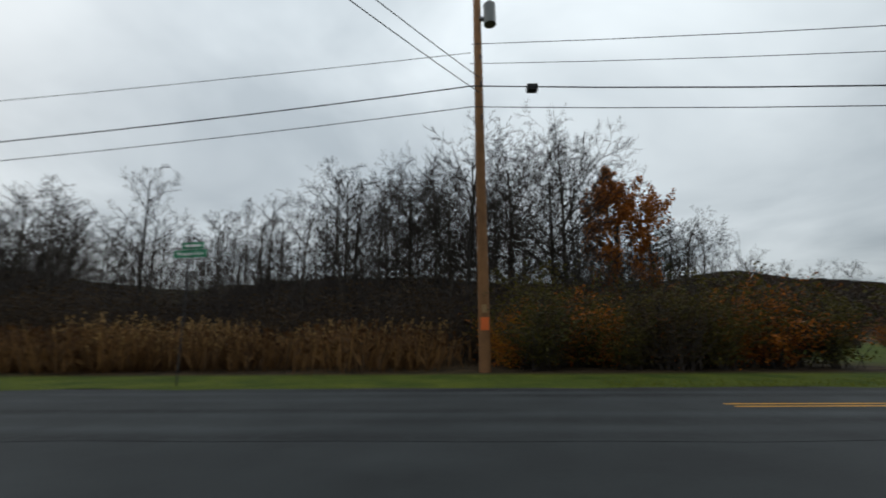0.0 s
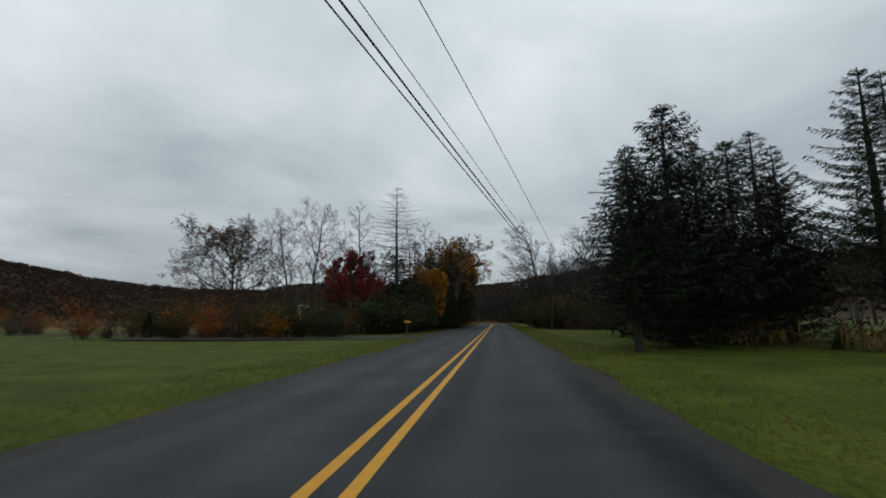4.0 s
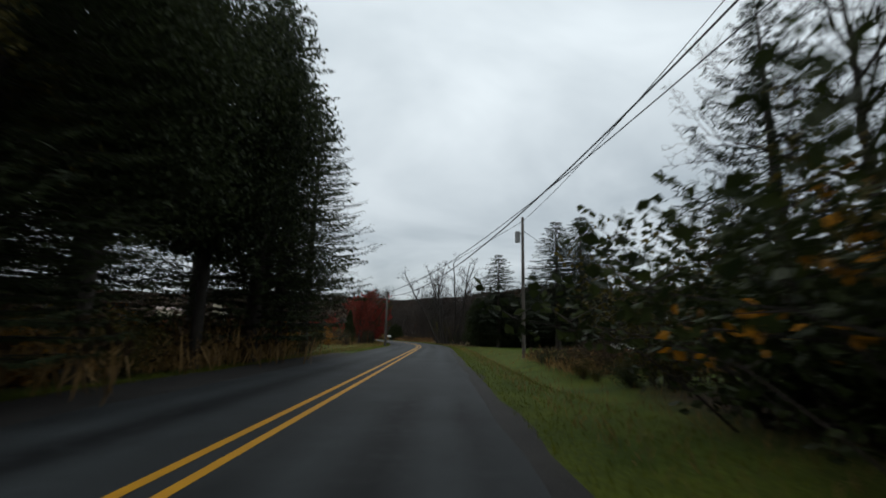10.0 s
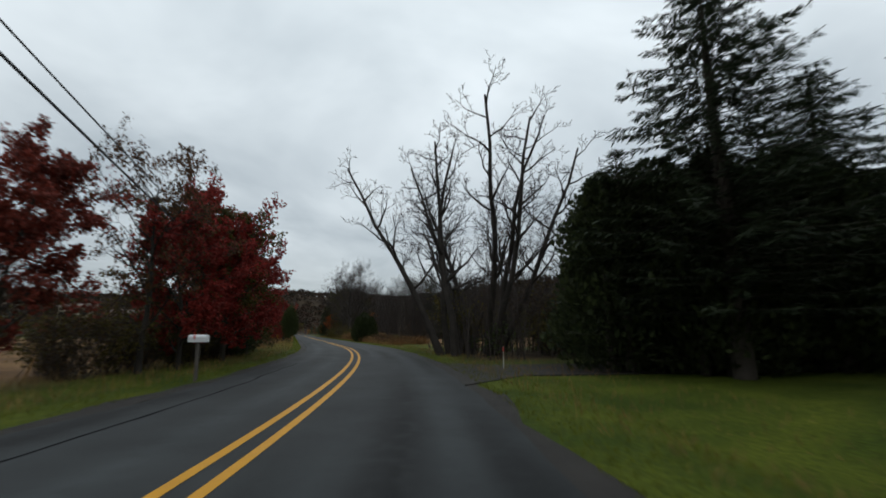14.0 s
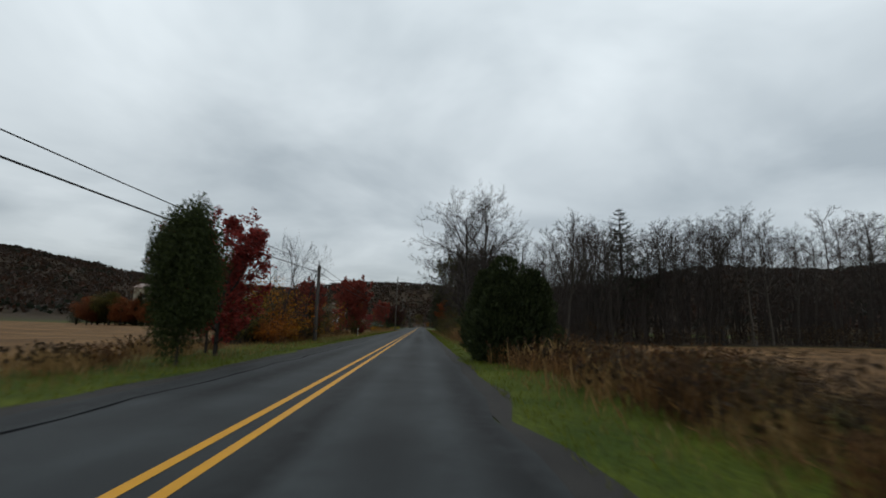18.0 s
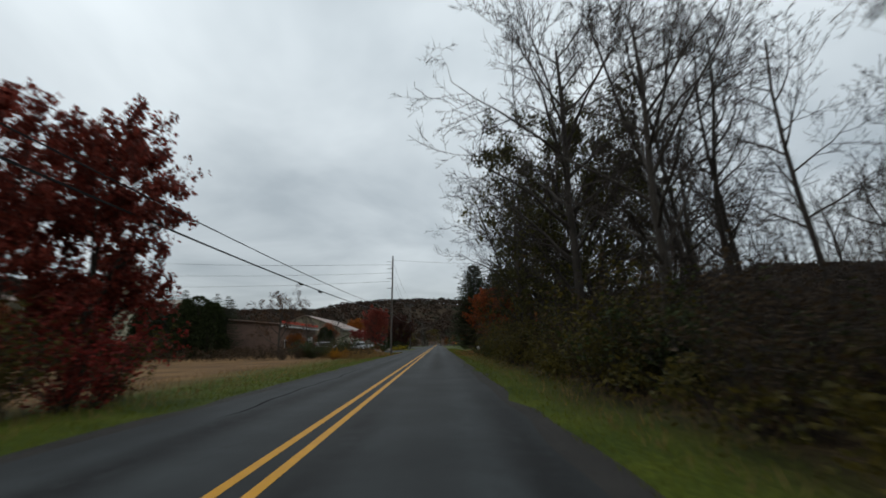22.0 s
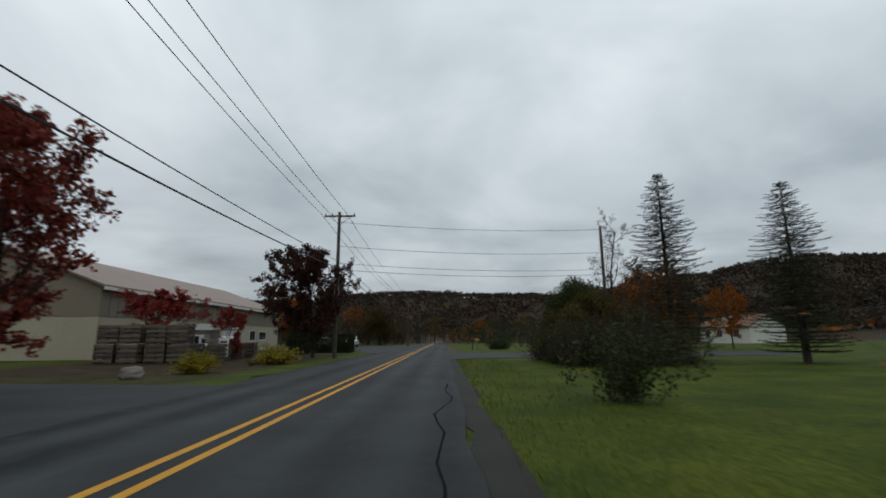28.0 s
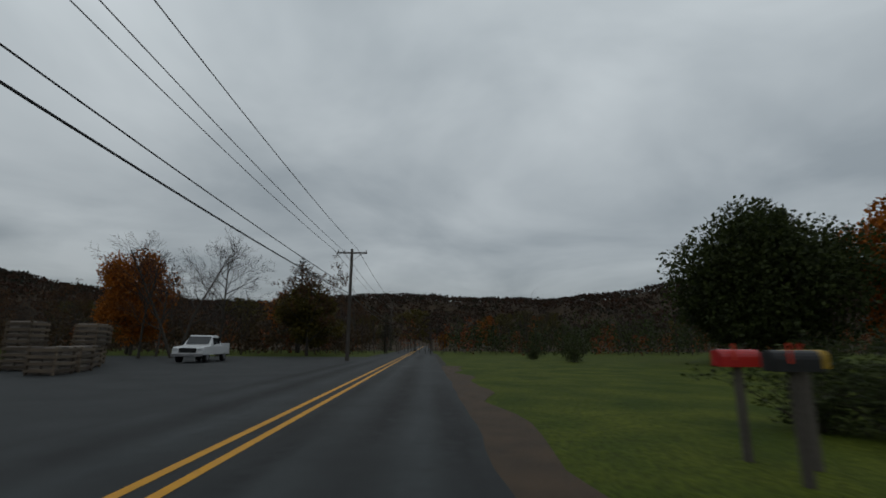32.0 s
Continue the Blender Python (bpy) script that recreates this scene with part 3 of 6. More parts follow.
def land(x, y):
    """Height of the ground: level by the road, wooded hills far off."""
    d = float(np.min((CURVE[:, 0] - x) ** 2 + (CURVE[:, 1] - y) ** 2)) ** 0.5
    h = 0.0
    far = max(d, 0) + max(0, y - 700) * 0.5
    if far > 150:
        t = min((far - 150) / 750, 1.0)
        ridge = 0.75 + 0.5 * noise.noise(Vector((x * 0.0016, y * 0.0016, 3.1))) + 0.12 * noise.noise(Vector((x * 0.008, y * 0.008, 1.0)))
        h = (152 - 26 * max(0.0, min(1.0, (y - 750) / 200))) * t * t * (3 - 2 * t) * ridge
    if 6 < d < 200:
        h += 0.25 * noise.noise(Vector((x * 0.03, y * 0.03, 7.0))) * min((d - 6) / 20, 1)
    if 100 < y < 175 and d < 12:
        s, l = station(x, y)
        if l > 0:
            h -= 0.38 * math.exp(-((l - 6.4) / 0.9) ** 2) * max(0.0, min(1.0, (s - 104) / 8, (161 - s) / 6))
    return h - 0.03


def cover(x, y):
    """Red: dry field, green: woodland floor."""
    s, l = station(x, y)
    field = wood = 0.0
    d = abs(l)
    if d > 110:
        wood = min((d - 110) / 60, 1.0)
        wood = max(0.0, min(1.0, wood + 0.8 * noise.noise(Vector((x * 0.01, y * 0.01, 0)))))
    for kind, s0, s1, l0, l1 in COVERS:
        if s0 < s < s1 and l0 < l < l1:
            e = min(s - s0, s1 - s, l - l0, l1 - l) + 1.2 * noise.noise(Vector((x * 0.3, y * 0.3, 0)))
            e = max(0.0, min(1.0, e / 1.5))
            if kind == "field":
                field = max(field, e); wood = min(wood, 1 - e)
            else:
                wood = max(wood, e)
    return field, wood


def station(x, y):
    """Station and distance right of the centre line of a place."""
    if y < BEND:
        return y, x
    a = math.atan2(y - BEND, x + RAD)
    if a < TURN:
        return BEND + RAD * a, math.hypot(x + RAD, y - BEND) - RAD
    ex, ey, _ = centre(ARC_END)
    dx_, dy_ = x - ex, y - ey
    return ARC_END - dx_ * math.sin(TURN) + dy_ * math.cos(TURN), dx_ * math.cos(TURN) + dy_ * math.sin(TURN)


COVERS = [("wood", 470, 3000, -900, 900), ("wood", -80, 26, -90, -8.5), ("field", 118, 156, -130, -16.5), ("field", 156, 330, -130, -7.6), ("field", 184, 246, 9, 70), ("wood", 169, 184, 4.6, 60),
          ("wood", 246, 303, 4.7, 90), ("wood", 64, 131, -60, -6.0), ("wood", 347, 377, -21, -5.0), ("wood", 76, 112, 6.6, 60), ("wood", 303, 330, 4.6, 14), ("wood", 304, 322, -7.6, -4.2)]


def build_ground():
    """One sheet to the horizon: fine by the road, coarse far off."""
    ss = sorted(set(list(range(-60, 440, 4)) + list(range(-400, -60, 20)) + list(range(440, 700, 10)) + list(range(700, 3000, 120)) + list(range(-2600, -400, 110))))
    ls = [0.0, 2, 4, 5, 6, 7, 8.5, 10, 12, 15, 18, 22, 27, 33, 40, 50, 62, 76, 95, 115, 140, 170, 210, 260, 320, 390, 470, 560, 660, 780, 920, 1100, 1400, 1900, 2600]
    ls = [-v for v in reversed(ls[1:])] + ls
    v, f, col = [], [], []
    for s in ss:
        for l in ls:
            x, y = road_xy(s, l)
            h = land(x, y)
            v.append((x, y, h if abs(l) > 3.6 else h - 0.05))
            a, b = cover(x, y)
            col.append((a, b, 0.0, 1.0))
    w = len(ls)
    for i in range(len(ss) - 1):
        for j in range(w - 1):
            f.append((i * w + j, i * w + j + 1, (i + 1) * w + j + 1, (i + 1) * w + j))
    ob = mesh_ob("ground", v, f, GROUND, smooth=True)
    layer = ob.data.color_attributes.new("cover", "FLOAT_COLOR", "POINT")
    layer.data.foreach_set("color", [c for q in col for c in q])
    tagged(ob, "mown grass verge, dry field and leaf-littered ground", "ground", kind="structure")


build_ground()


def ribbon(name, stations, l0, l1, z, material, parent=None, thick=0.0, wob=0.0, seed=0):
    """A strip along the road between two distances from its centre line, with a skirt for its thickness."""
    rng = random.Random(seed)
    v, f = [], []
    for s in stations:
        a = l0 + wob * noise.noise(Vector((s * 0.35, seed, 0)))
        b = l1 + wob * noise.noise(Vector((s * 0.35, seed + 9, 0)))
        for l, zz in ((a, z - thick), (a, z), ((a + b) / 2, z), (b, z), (b, z - thick)):
            x, y = road_xy(s, l)
            v.append((x, y, zz))
    for i in range(len(stations) - 1):
        for j in range(4):
            f.append((i * 5 + j, i * 5 + j + 1, (i + 1) * 5 + j + 1, (i + 1) * 5 + j))
    return mesh_ob(name, v, f, material, parent)


def poly(name, pts, z, material, parent=None):
    """A flat patch from its outline in the plane."""
    bm = bmesh.new()
    vs = [bm.verts.new((x, y, z)) for x, y in pts]
    face = bm.faces.new(vs)
    face.normal_update()
    if face.normal.z < 0:
        face.normal_flip()
    low = bmesh.ops.extrude_face_region(bm, geom=[face])
    for q in low["geom"]:
        if isinstance(q, bmesh.types.BMVert):
            q.co.z = z
    for q in vs:
        q.co.z = z - 0.08
    bmesh.ops.triangulate(bm, faces=bm.faces[:])
    me = bpy.data.meshes.new(name); bm.to_mesh(me); bm.free(); me.materials.append(material)
    ob = new(name, me)
    ob.parent = parent
    return ob


ROAD_ST = [-300, -200, -120] + [s * 1.5 for s in range(-40, 300)] + list(range(452, 700, 8))


def build_road():
    """The paved strip with ragged edges; its wear runs along the lanes."""
    ts = [i / 26 for i in range(27)]
    st = [-300, -200, -120] + [s * 0.9 for s in range(-66, 500)] + list(range(452, 700, 8))
    v, f, wear = [], [], []
    for s in st:
        a = -3.35 + 0.22 * noise.noise(Vector((s * 0.35, 0, 0))); b = 3.3 + 0.22 * noise.noise(Vector((s * 0.35, 9, 0)))
        for j in range(29):
            l = a if j == 0 else b if j == 28 else a + (b - a) * ts[j - 1]
            x, y = road_xy(s, l)
            v.append((x, y, -0.12 if j in (0, 28) else 0.0))
            dark = pale = 0.0
            for c, w, k in ((1.75, 0.34, 1), (-1.75, 0.34, 2), (2.95, 0.3, 3), (-3.0, 0.35, 4), (0.6, 0.22, 5)):
                d = (l - c + 0.2 * noise.noise(Vector((s * 0.09, k, 3)))) / w
                amt = max(0.0, min(1.0, 0.4 + 1.9 * noise.noise(Vector((s * 0.055, k * 7.3, 1))) + 0.6 * noise.noise(Vector((s * 0.4, k, l * 2)))))
                dark = max(dark, amt * math.exp(-d * d))
            for c, k in ((1.05, 11), (2.4, 12), (-1.05, 13), (-2.4, 14)):
                d = (l - c) / 0.3
                pale = max(pale, max(0.0, 0.45 + 0.7 * noise.noise(Vector((s * 0.04, k, 2)))) * math.exp(-d * d))
            wear.append((dark, pale, 0.0, 1.0))
    for i in range(len(st) - 1):
        for j in range(28):
            f.append((i * 29 + j, i * 29 + j + 1, (i + 1) * 29 + j + 1, (i + 1) * 29 + j))
    ob = mesh_ob("road", v, f, ROADTOP)
    layer = ob.data.color_attributes.new("wear", "FLOAT_COLOR", "POINT")
    layer.data.foreach_set("color", [c for q in wear for c in q])
    return ob


road = build_road()
tagged(road, "grey worn asphalt country road with patches and sealed cracks", "road", kind="structure")
shoulder_r = ribbon("gravel_shoulder", [s * 1.5 for s in range(-40, 300)], 3.1, 3.75, -0.03, GRAVEL, thick=0.1, wob=0.55, seed=4)
tagged(shoulder_r, "narrow dark gravel shoulder beside the asphalt", "shoulder", kind="structure")
shoulder_l = ribbon("gravel_shoulder", [s * 1.5 for s in range(-40, 300)], -3.9, -3.1, -0.03, GRAVEL, thick=0.1, wob=0.6, seed=6)
tagged(shoulder_l, "narrow dark gravel shoulder beside the asphalt", "shoulder", kind="structure")
for l0 in (-0.24, 0.12):
    for s0, s1 in ((-300, -7), (8.5, 690)):
        st = [s for s in ROAD_ST if s0 < s < s1]
        ln = ribbon("centre_line", st, l0 - 0.015, l0 + 0.115, 0.005, YELLOW, road)


def crack(s0, s1, l0, l1, w, seed, m=None, name="sealed_crack", z=0.004):
    """A sealed crack or worn dark strip wandering along the lane."""
    rng = random.Random(seed)
    n = max(8, int((s1 - s0) / 0.8))
    v, f = [], []
    for i in range(n + 1):
        s, l = s0 + (s1 - s0) * i / n, l0 + (l1 - l0) * i / n + 0.25 * noise.noise(Vector((i * 0.35, seed, 0)))
        ww = 0.5 * w * (0.5 + abs(noise.noise(Vector((i * 0.5, seed, 5))))) * (0.2 if i in (0, n) else 1)
        for q in (-ww, ww):
            x, y = road_xy(s, l + q)
            v.append((x, y, z))
    for i in range(n):
        f.append((2 * i, 2 * i + 1, 2 * i + 3, 2 * i + 2))
    return mesh_ob(name, v, f, m or SEAL, road)


for k, (s0, s1, l0, l1, w) in enumerate(((140, 170, -2.2, -2.5, 0.08), (205, 240, -2.6, -2.4, 0.1), (262, 300, -2.3, -2.6, 0.1), (330, 346, 2.8, 3.0, 0.06))):
    crack(s0, s1, l0, l1, w, k + 3)

# ---- plants: each kind is built once and copied to its places ----
HEIGHT = {}
P = {}


def kind(key, h, ob):
    P[key], HEIGHT[key] = ob, h


kind("bare1", 14, build_tree("bare_tree", "leafless grey-brown roadside tree with fine twigs", 11, 14, 5.2, 0.2, levels=4, limbs=20, first=0.2, up=0.6, density=1.2, full=True, fine=0.013))
kind("bare2", 16, build_tree("bare_tree", "tall thin leafless tree of the wood", 12, 16, 3.4, 0.15, levels=4, limbs=16, first=0.33, up=0.9, fine=0.013))
kind("wood1", 15, build_tree("woodland_tree", "thin leafless tree deep in the wood", 27, 15, 3.4, 0.14, levels=4, limbs=14, first=0.35, up=0.8, density=0.95, full=True, fine=0.013))
kind("wood2", 14, build_tree("woodland_tree", "leafless tree deep in the wood", 28, 14, 4.4, 0.15, levels=4, limbs=15, first=0.28, up=0.6, density=0.95, full=True, fine=0.013))
kind("bare3", 12, build_tree("bare_tree", "leafless forked tree with upswept limbs", 13, 12, 4.6, 0.15, levels=4, limbs=10, first=0.2, up=0.8, multi=2, density=0.95, full=True))
kind("bare4", 9, build_tree("sapling", "slender leafless young tree", 14, 9, 2.6, 0.08, levels=3, limbs=14, first=0.2, up=0.7, density=1.2))
kind("pale", 14, build_tree("bare_tree", "leafless tree with ascending branches", 15, 14, 3.6, 0.15, levels=4, limbs=17, full=True, first=0.28, up=1.0, fine=0.014, density=1.05))
kind("dead", 14, build_tree("dead_tree", "dead tree with many bare grey stems from one base", 24, 13, 3.0, 0.15, levels=4, limbs=11, first=0.28, up=1.0, multi=9, density=0.8, limb=0.62, wander=1.5, tilts=(0.05, 0.34), fine=0.011))
kind("multi", 15, build_tree("clump_tree", "leafless tree rising in several straight stems", 29, 15, 3.4, 0.13, levels=4, limbs=13, first=0.3, up=0.9, multi=4, density=0.9, wander=1.2, tilts=(0.05, 0.24), full=True, fine=0.013))
kind("wind", 14, build_tree("bare_tree", "leafless tree leaning over with crooked swept branches", 25, 13.5, 6.2, 0.2, levels=4, limbs=16, first=0.22, up=0.35, lean=(-0.26, 0.02), drift=(-0.2, -0.02), density=1.25, wander=1.3, limb=0.62, fine=0.012))
kind("vase", 14, build_tree("bare_tree", "leafless tree fanning out from a leaning trunk", 46, 13, 5.4, 0.22, levels=4, limbs=18, first=0.22, up=0.9, lean=(0.26, 0.05), density=1.2, full=True, limb=0.62, fine=0.012))
kind("oak", 16, build_tree("oak_tree", "gnarled oak with wide crooked limbs and yellowing leaves", 26, 13.5, 8.4, 0.46, limb=0.7, keep=0.74, leaves=9000, leaf_size=0.15, leaf_m=L_YELLOW, levels=4, limbs=12, first=0.46, up=0.4, wander=2.2, density=1.15, fine=0.012))
kind("thin", 13, build_tree("thin_leaved_tree", "thin tree with a few brown leaves still hanging", 16, 13, 4.2, 0.15, leaves=900, leaf_size=0.13, leaf_m=L_RUSSET, levels=4, limbs=12, first=0.25, up=0.7, fine=0.011))
kind("orange", 10, build_tree("autumn_tree", "autumn tree with orange leaves", 17, 9.4, 4.0, 0.17, leaves=16000, leaf_size=0.19, leaf_m=L_ORANGE, levels=3, limbs=20, first=0.2, full=True, up=0.7, leaf_from=2))
kind("yellow", 9, build_tree("autumn_tree", "autumn tree with golden yellow leaves", 18, 8.4, 3.4, 0.14, leaves=19000, leaf_size=0.2, leaf_m=L_YELLOW, levels=3, limbs=18, first=0.14, full=True, up=0.5, leaf_from=2))
kind("red", 8, build_tree("autumn_tree", "maple with crimson autumn leaves", 19, 7.4, 3.2, 0.13, leaves=17000, leaf_size=0.16, leaf_m=L_RED, levels=3, limbs=18, first=0.12, full=True, up=0.5, leaf_from=2))
kind("dred", 8.5, build_tree("autumn_tree", "upright tree with dark red autumn leaves", 20, 8.0, 3.0, 0.14, leaves=17000, leaf_size=0.17, leaf_m=L_DRED, levels=3, limbs=20, first=0.12, full=True, up=0.8, leaf_from=2))
kind("rust", 9, build_tree("autumn_tree", "tree with rusty orange leaves thinning out", 47, 8.6, 3.8, 0.16, leaves=15000, leaf_size=0.17, leaf_m=L_RUST, levels=4, limbs=18, first=0.12, full=True, up=0.5, leaf_from=2))
kind("plum", 9, build_tree("dark_leaved_tree", "broad tree in dark plum-brown leaf", 48, 8.4, 4.0, 0.17, leaves=30000, leaf_size=0.17, leaf_m=L_PLUM, levels=3, limbs=22, first=0.1, full=True, up=0.5, leaf_from=2))
kind("drab", 12, build_tree("leafy_tree", "tall roadside tree in drab green leaf", 49, 11.4, 5.0, 0.2, leaves=17000, leaf_size=0.15, leaf_m=L_DRAB, levels=4, limbs=18, first=0.15, full=True, up=0.4, leaf_from=3))
kind("olive", 10, build_tree("leafy_tree", "tree still in dull olive-green leaf", 21, 9.4, 4.0, 0.17, leaves=11000, leaf_size=0.17, leaf_m=L_OLIVE, levels=3, limbs=16, first=0.12, full=True, up=0.5, leaf_from=2))
kind("green", 11, build_round("leafy_tree", "broad round tree in dark green leaf", 22, 11, 6.6, L_GREEN, 38000, 0.25, 60, 0.02))
kind("oround", 10, build_round("autumn_tree", "broad round tree in orange autumn leaf", 36, 10, 4.4, L_ORANGE, 24000, 0.22, 46, 0.03))
kind("dround", 10, build_round("autumn_tree", "round tree in dull red-brown leaf", 37, 10, 4.6, L_DULL, 34000, 0.16, 44, 0.06))
kind("yround", 10, build_round("autumn_tree", "round tree turning from olive to orange", 38, 10, 4.6, L_OLIVE, 22000, 0.26, 30, 0.06))
kind("russet", 9, build_tree("autumn_tree", "rounded tree thick with russet twigs and leaves", 23, 8.4, 4.6, 0.17, leaves=4200, leaf_size=0.17, leaf_m=L_RUSSET, levels=4, limbs=13, first=0.15, full=True, up=0.5))
kind("spruce", 14, build_conifer("spruce_tree", "dark green spruce with drooping boughs", 31, 14, 4.6, NEEDLE, whorls=40, per=8, sprays=120, spray=0.15, slim=0.42, shape=0.55, bare=0.14, gap=0.08))
kind("bspruce", 11, build_conifer("blue_spruce_tree", "grey-green blue spruce with dense boughs", 32, 11, 4.5, NEEDLE_B, whorls=36, per=9, sprays=46, bare=0.02, droop=0.12, spray=0.22, shape=0.62))
kind("pine", 13, build_conifer("pine_tree", "pine with open layered boughs", 33, 13, 4.4, NEEDLE, whorls=24, per=6, sprays=120, bare=0.14, droop=-0.02, gap=0.12, spray=0.19, slim=0.34))
kind("larch", 14, build_conifer("bare_larch_tree", "leafless conifer with long level grey branches", 34, 14, 4.4, TWIG, whorls=30, per=6, sprays=26, bare=0.08, droop=0.12, spray=0.2, tip_up=0.1, girth=0.012, shape=0.6, slim=0.07, bough=1.25))
kind("hemlock", 15, build_conifer("hemlock_tree", "tall dense dark hemlock with fine hanging foliage", 35, 15, 4.4, CEDAR, whorls=46, per=9, sprays=150, bare=0.05, droop=0.3, spray=0.10, shape=0.55, slim=0.5))
kind("tamarack", 15, build_conifer("larch_tree", "tall conifer with sparse fine hanging foliage", 50, 15, 4.6, NEEDLE, whorls=34, per=6, sprays=80, bare=0.16, droop=0.12, gap=0.14, spray=0.1, slim=0.34, shape=0.5, girth=0.014))
kind("yew", 12, build_conifer("hemlock_tree", "dense dark hemlock drooping over the verge", 51, 12, 3.9, CEDAR, whorls=76, per=11, sprays=190, bare=0.1, droop=0.42, spray=0.1, shape=0.45, slim=0.6))
kind("juniper", 6, build_cedar("cedar_tree", "broad dense dark cedar with ragged spiky tops", 52, 6, 2.7, CEDAR, count=80000, size=0.3, cones=26, power=0.5, dome=0.2, slim=0.3))
kind("cedar", 6, build_cedar("cedar_tree", "dense dark green cedar standing by the road", 41, 6, 1.3, CEDAR, count=14000, size=0.13, power=0.75))
kind("mass", 15, build_round("evergreen_tree", "tall dense dark evergreen with ragged outline", 44, 15, 4.9, CEDAR, 64000, 0.15, 80, 0.1, 0.24))
kind("dome", 10.8, build_tree("domed_tree", "domed tree thick with fine russet twigs", 45, 9.6, 5.6, 0.2, leaves=15000, leaf_size=0.13, leaf_m=L_RUSSET, levels=4, limbs=26, first=0.14, full=True, up=0.5, density=1.15, fine=0.016))
kind("cedarw", 6, build_cedar("cedar_tree", "broad dense dark cedar with ragged spiky tops", 42, 6, 2.6, CEDAR, count=50000, size=0.17, cones=14, power=0.5))
kind("bgreen", 3.4, build_bush("green_bush", "tangled olive-green roadside bush", 51, 2.7, 3.2, L_OLIVE, count=2900, size=0.115, stems=30))
kind("bbrown", 3.2, build_bush("brown_bush", "tangled brown leafless brush", 52, 2.5, 3.0, L_BROWN, count=1700, size=0.1, stems=46))
kind("borange", 3.2, build_bush("orange_bush", "bush with orange autumn leaves", 53, 2.4, 3.0, L_ORANGE, count=2300, size=0.11, stems=30))
kind("bdgreen", 2.6, build_bush("dark_bush", "dense dark green shrub", 54, 2.2, 2.4, L_GREEN, count=3000, size=0.115, stems=24))
kind("bred", 2.8, build_bush("red_bush", "bush with crimson leaves", 55, 2.0, 2.6, L_RED, count=3800, size=0.1, stems=36))
kind("byellow", 2.8, build_bush("yellow_bush", "bush with yellowing leaves", 56, 2.0, 2.6, L_YELLOW, count=3400, size=0.1, stems=36))
kind("weeds", 1.1, build_weeds("dry_weeds", "clump of tall dry tan weeds", 61, 150, 1.1, DEADN, spread=1.6, heads=L_BROWN))
kind("goldrod", 1.3, build_weeds("dry_weeds", "clump of russet seed-headed weeds", 62, 170, 1.3, REED, spread=1.6, heads=L_RUSSET))
kind("reed", 2.6, build_weeds("reed_clump", "tall dry tan reeds with russet plumes", 63, 260, 2.5, REED, spread=2.4, heads=DEADN))
kind("mum", 0.85, build_bush("yellow_shrub", "low rounded dark shrub crowned with yellow bloom", 57, 0.95, 0.8, L_GOLD, count=6000, size=0.06, stems=60))
for k, ob in enumerate(P.values()):
    # the first of each stands far back in the wood behind the junction
    x, y = -60.0 - 4.5 * (k % 7), -95.0 - 7 * (k // 7)
    ob.matrix_world = pose(x, y, land(x, y) - 0.03)


def row(*places):
    """Plants given as kind, station, distance from the centre line, height and, for some, a wider girth."""
    for key, s, l, h, *wide in places:
        k = h / HEIGHT[key]
        plant(P[key], s, l, k * (wide[0] if wide else 1.0), sz=k)


def many(kinds, s0, s1, l0, l1, n, lo, hi, seed, gap=1.0):
    """Plants of several kinds strewn over a stretch, kept apart; lo and hi are heights."""
    rng = random.Random(seed)
    put = []
    for _ in range(n):
        for _ in range(12):
            s, l = rng.uniform(s0, s1), rng.uniform(l0, l1)
            if all((s - a) ** 2 + (l - b) ** 2 > gap * gap for a, b in put):
                break
        put.append((s, l))
        key = rng.choice(kinds)
        k = min(rng.uniform(lo, hi) / HEIGHT[key], 1.6)
        plant(P[key], s, l, k * rng.uniform(0.95, 1.2), sz=k)


# the wood across the junction
build_thicket("undergrowth", "dense dark leafless undergrowth of the wood", 101, -64, 26, -54, -22, 3400, 3, 9, TWIG)
build_scrub("undergrowth", "tangled brown brush at the wood's edge", 102, -62, 20, -26, -17, 420, 2.0, 4.0, L_BROWN, 0.2)
build_scrub("undergrowth", "olive brambles and vines along the road edge", 103, 6, 21, -17, -11, 150, 1.6, 3.6, L_OLIVE, 0.16, 90)
build_scrub("undergrowth", "orange-leaved vines at the wood's edge", 116, 5, 19, -14, -10.8, 40, 1.2, 3.4, L_ORANGE, 0.13, 70)
many(["wood1", "wood2", "wood1", "bare2"], -66, -6, -56, -26, 90, 13, 16.5, 1, 2.4)
many(["wood1", "wood2", "bare1"], -6, 14, -48, -24, 26, 15, 18.5, 2, 2.4)
many(["wood1", "pale", "wood2"], 14, 30, -56, -36, 18, 12, 15.5, 3, 2.2)
many(["bare4", "bbrown", "bbrown"], -54, 8, -25, -17, 50, 4.5, 6.5, 4, 1.6)
many(["bare4", "wood2", "bare4"], -60, 26, -44, -24, 60, 7, 9.5, 34, 1.8)
many(["bbrown", "bare4", "bgreen"], 8, 26, -30, -16, 22, 4, 6, 5, 1.8)
many(["reed", "reed", "goldrod"], -44, 2, -17, -11.2, 64, 1.1, 2.7, 6, 1.1)
many(["bbrown", "bgreen", "borange", "bgreen", "byellow", "bbrown"], 5, 21, -17, -11.0, 30, 2.2, 4.2, 7, 1.2)
row(("orange", 20.8, -36, 17.0, 0.72), ("pine", 25.5, -40, 16.5, 1.2), ("pale", 30, -42, 14), ("pale", 32.5, -44, 15.5), ("bare1", 13.5, -30, 19), ("bare1", 9, -31, 18.5))
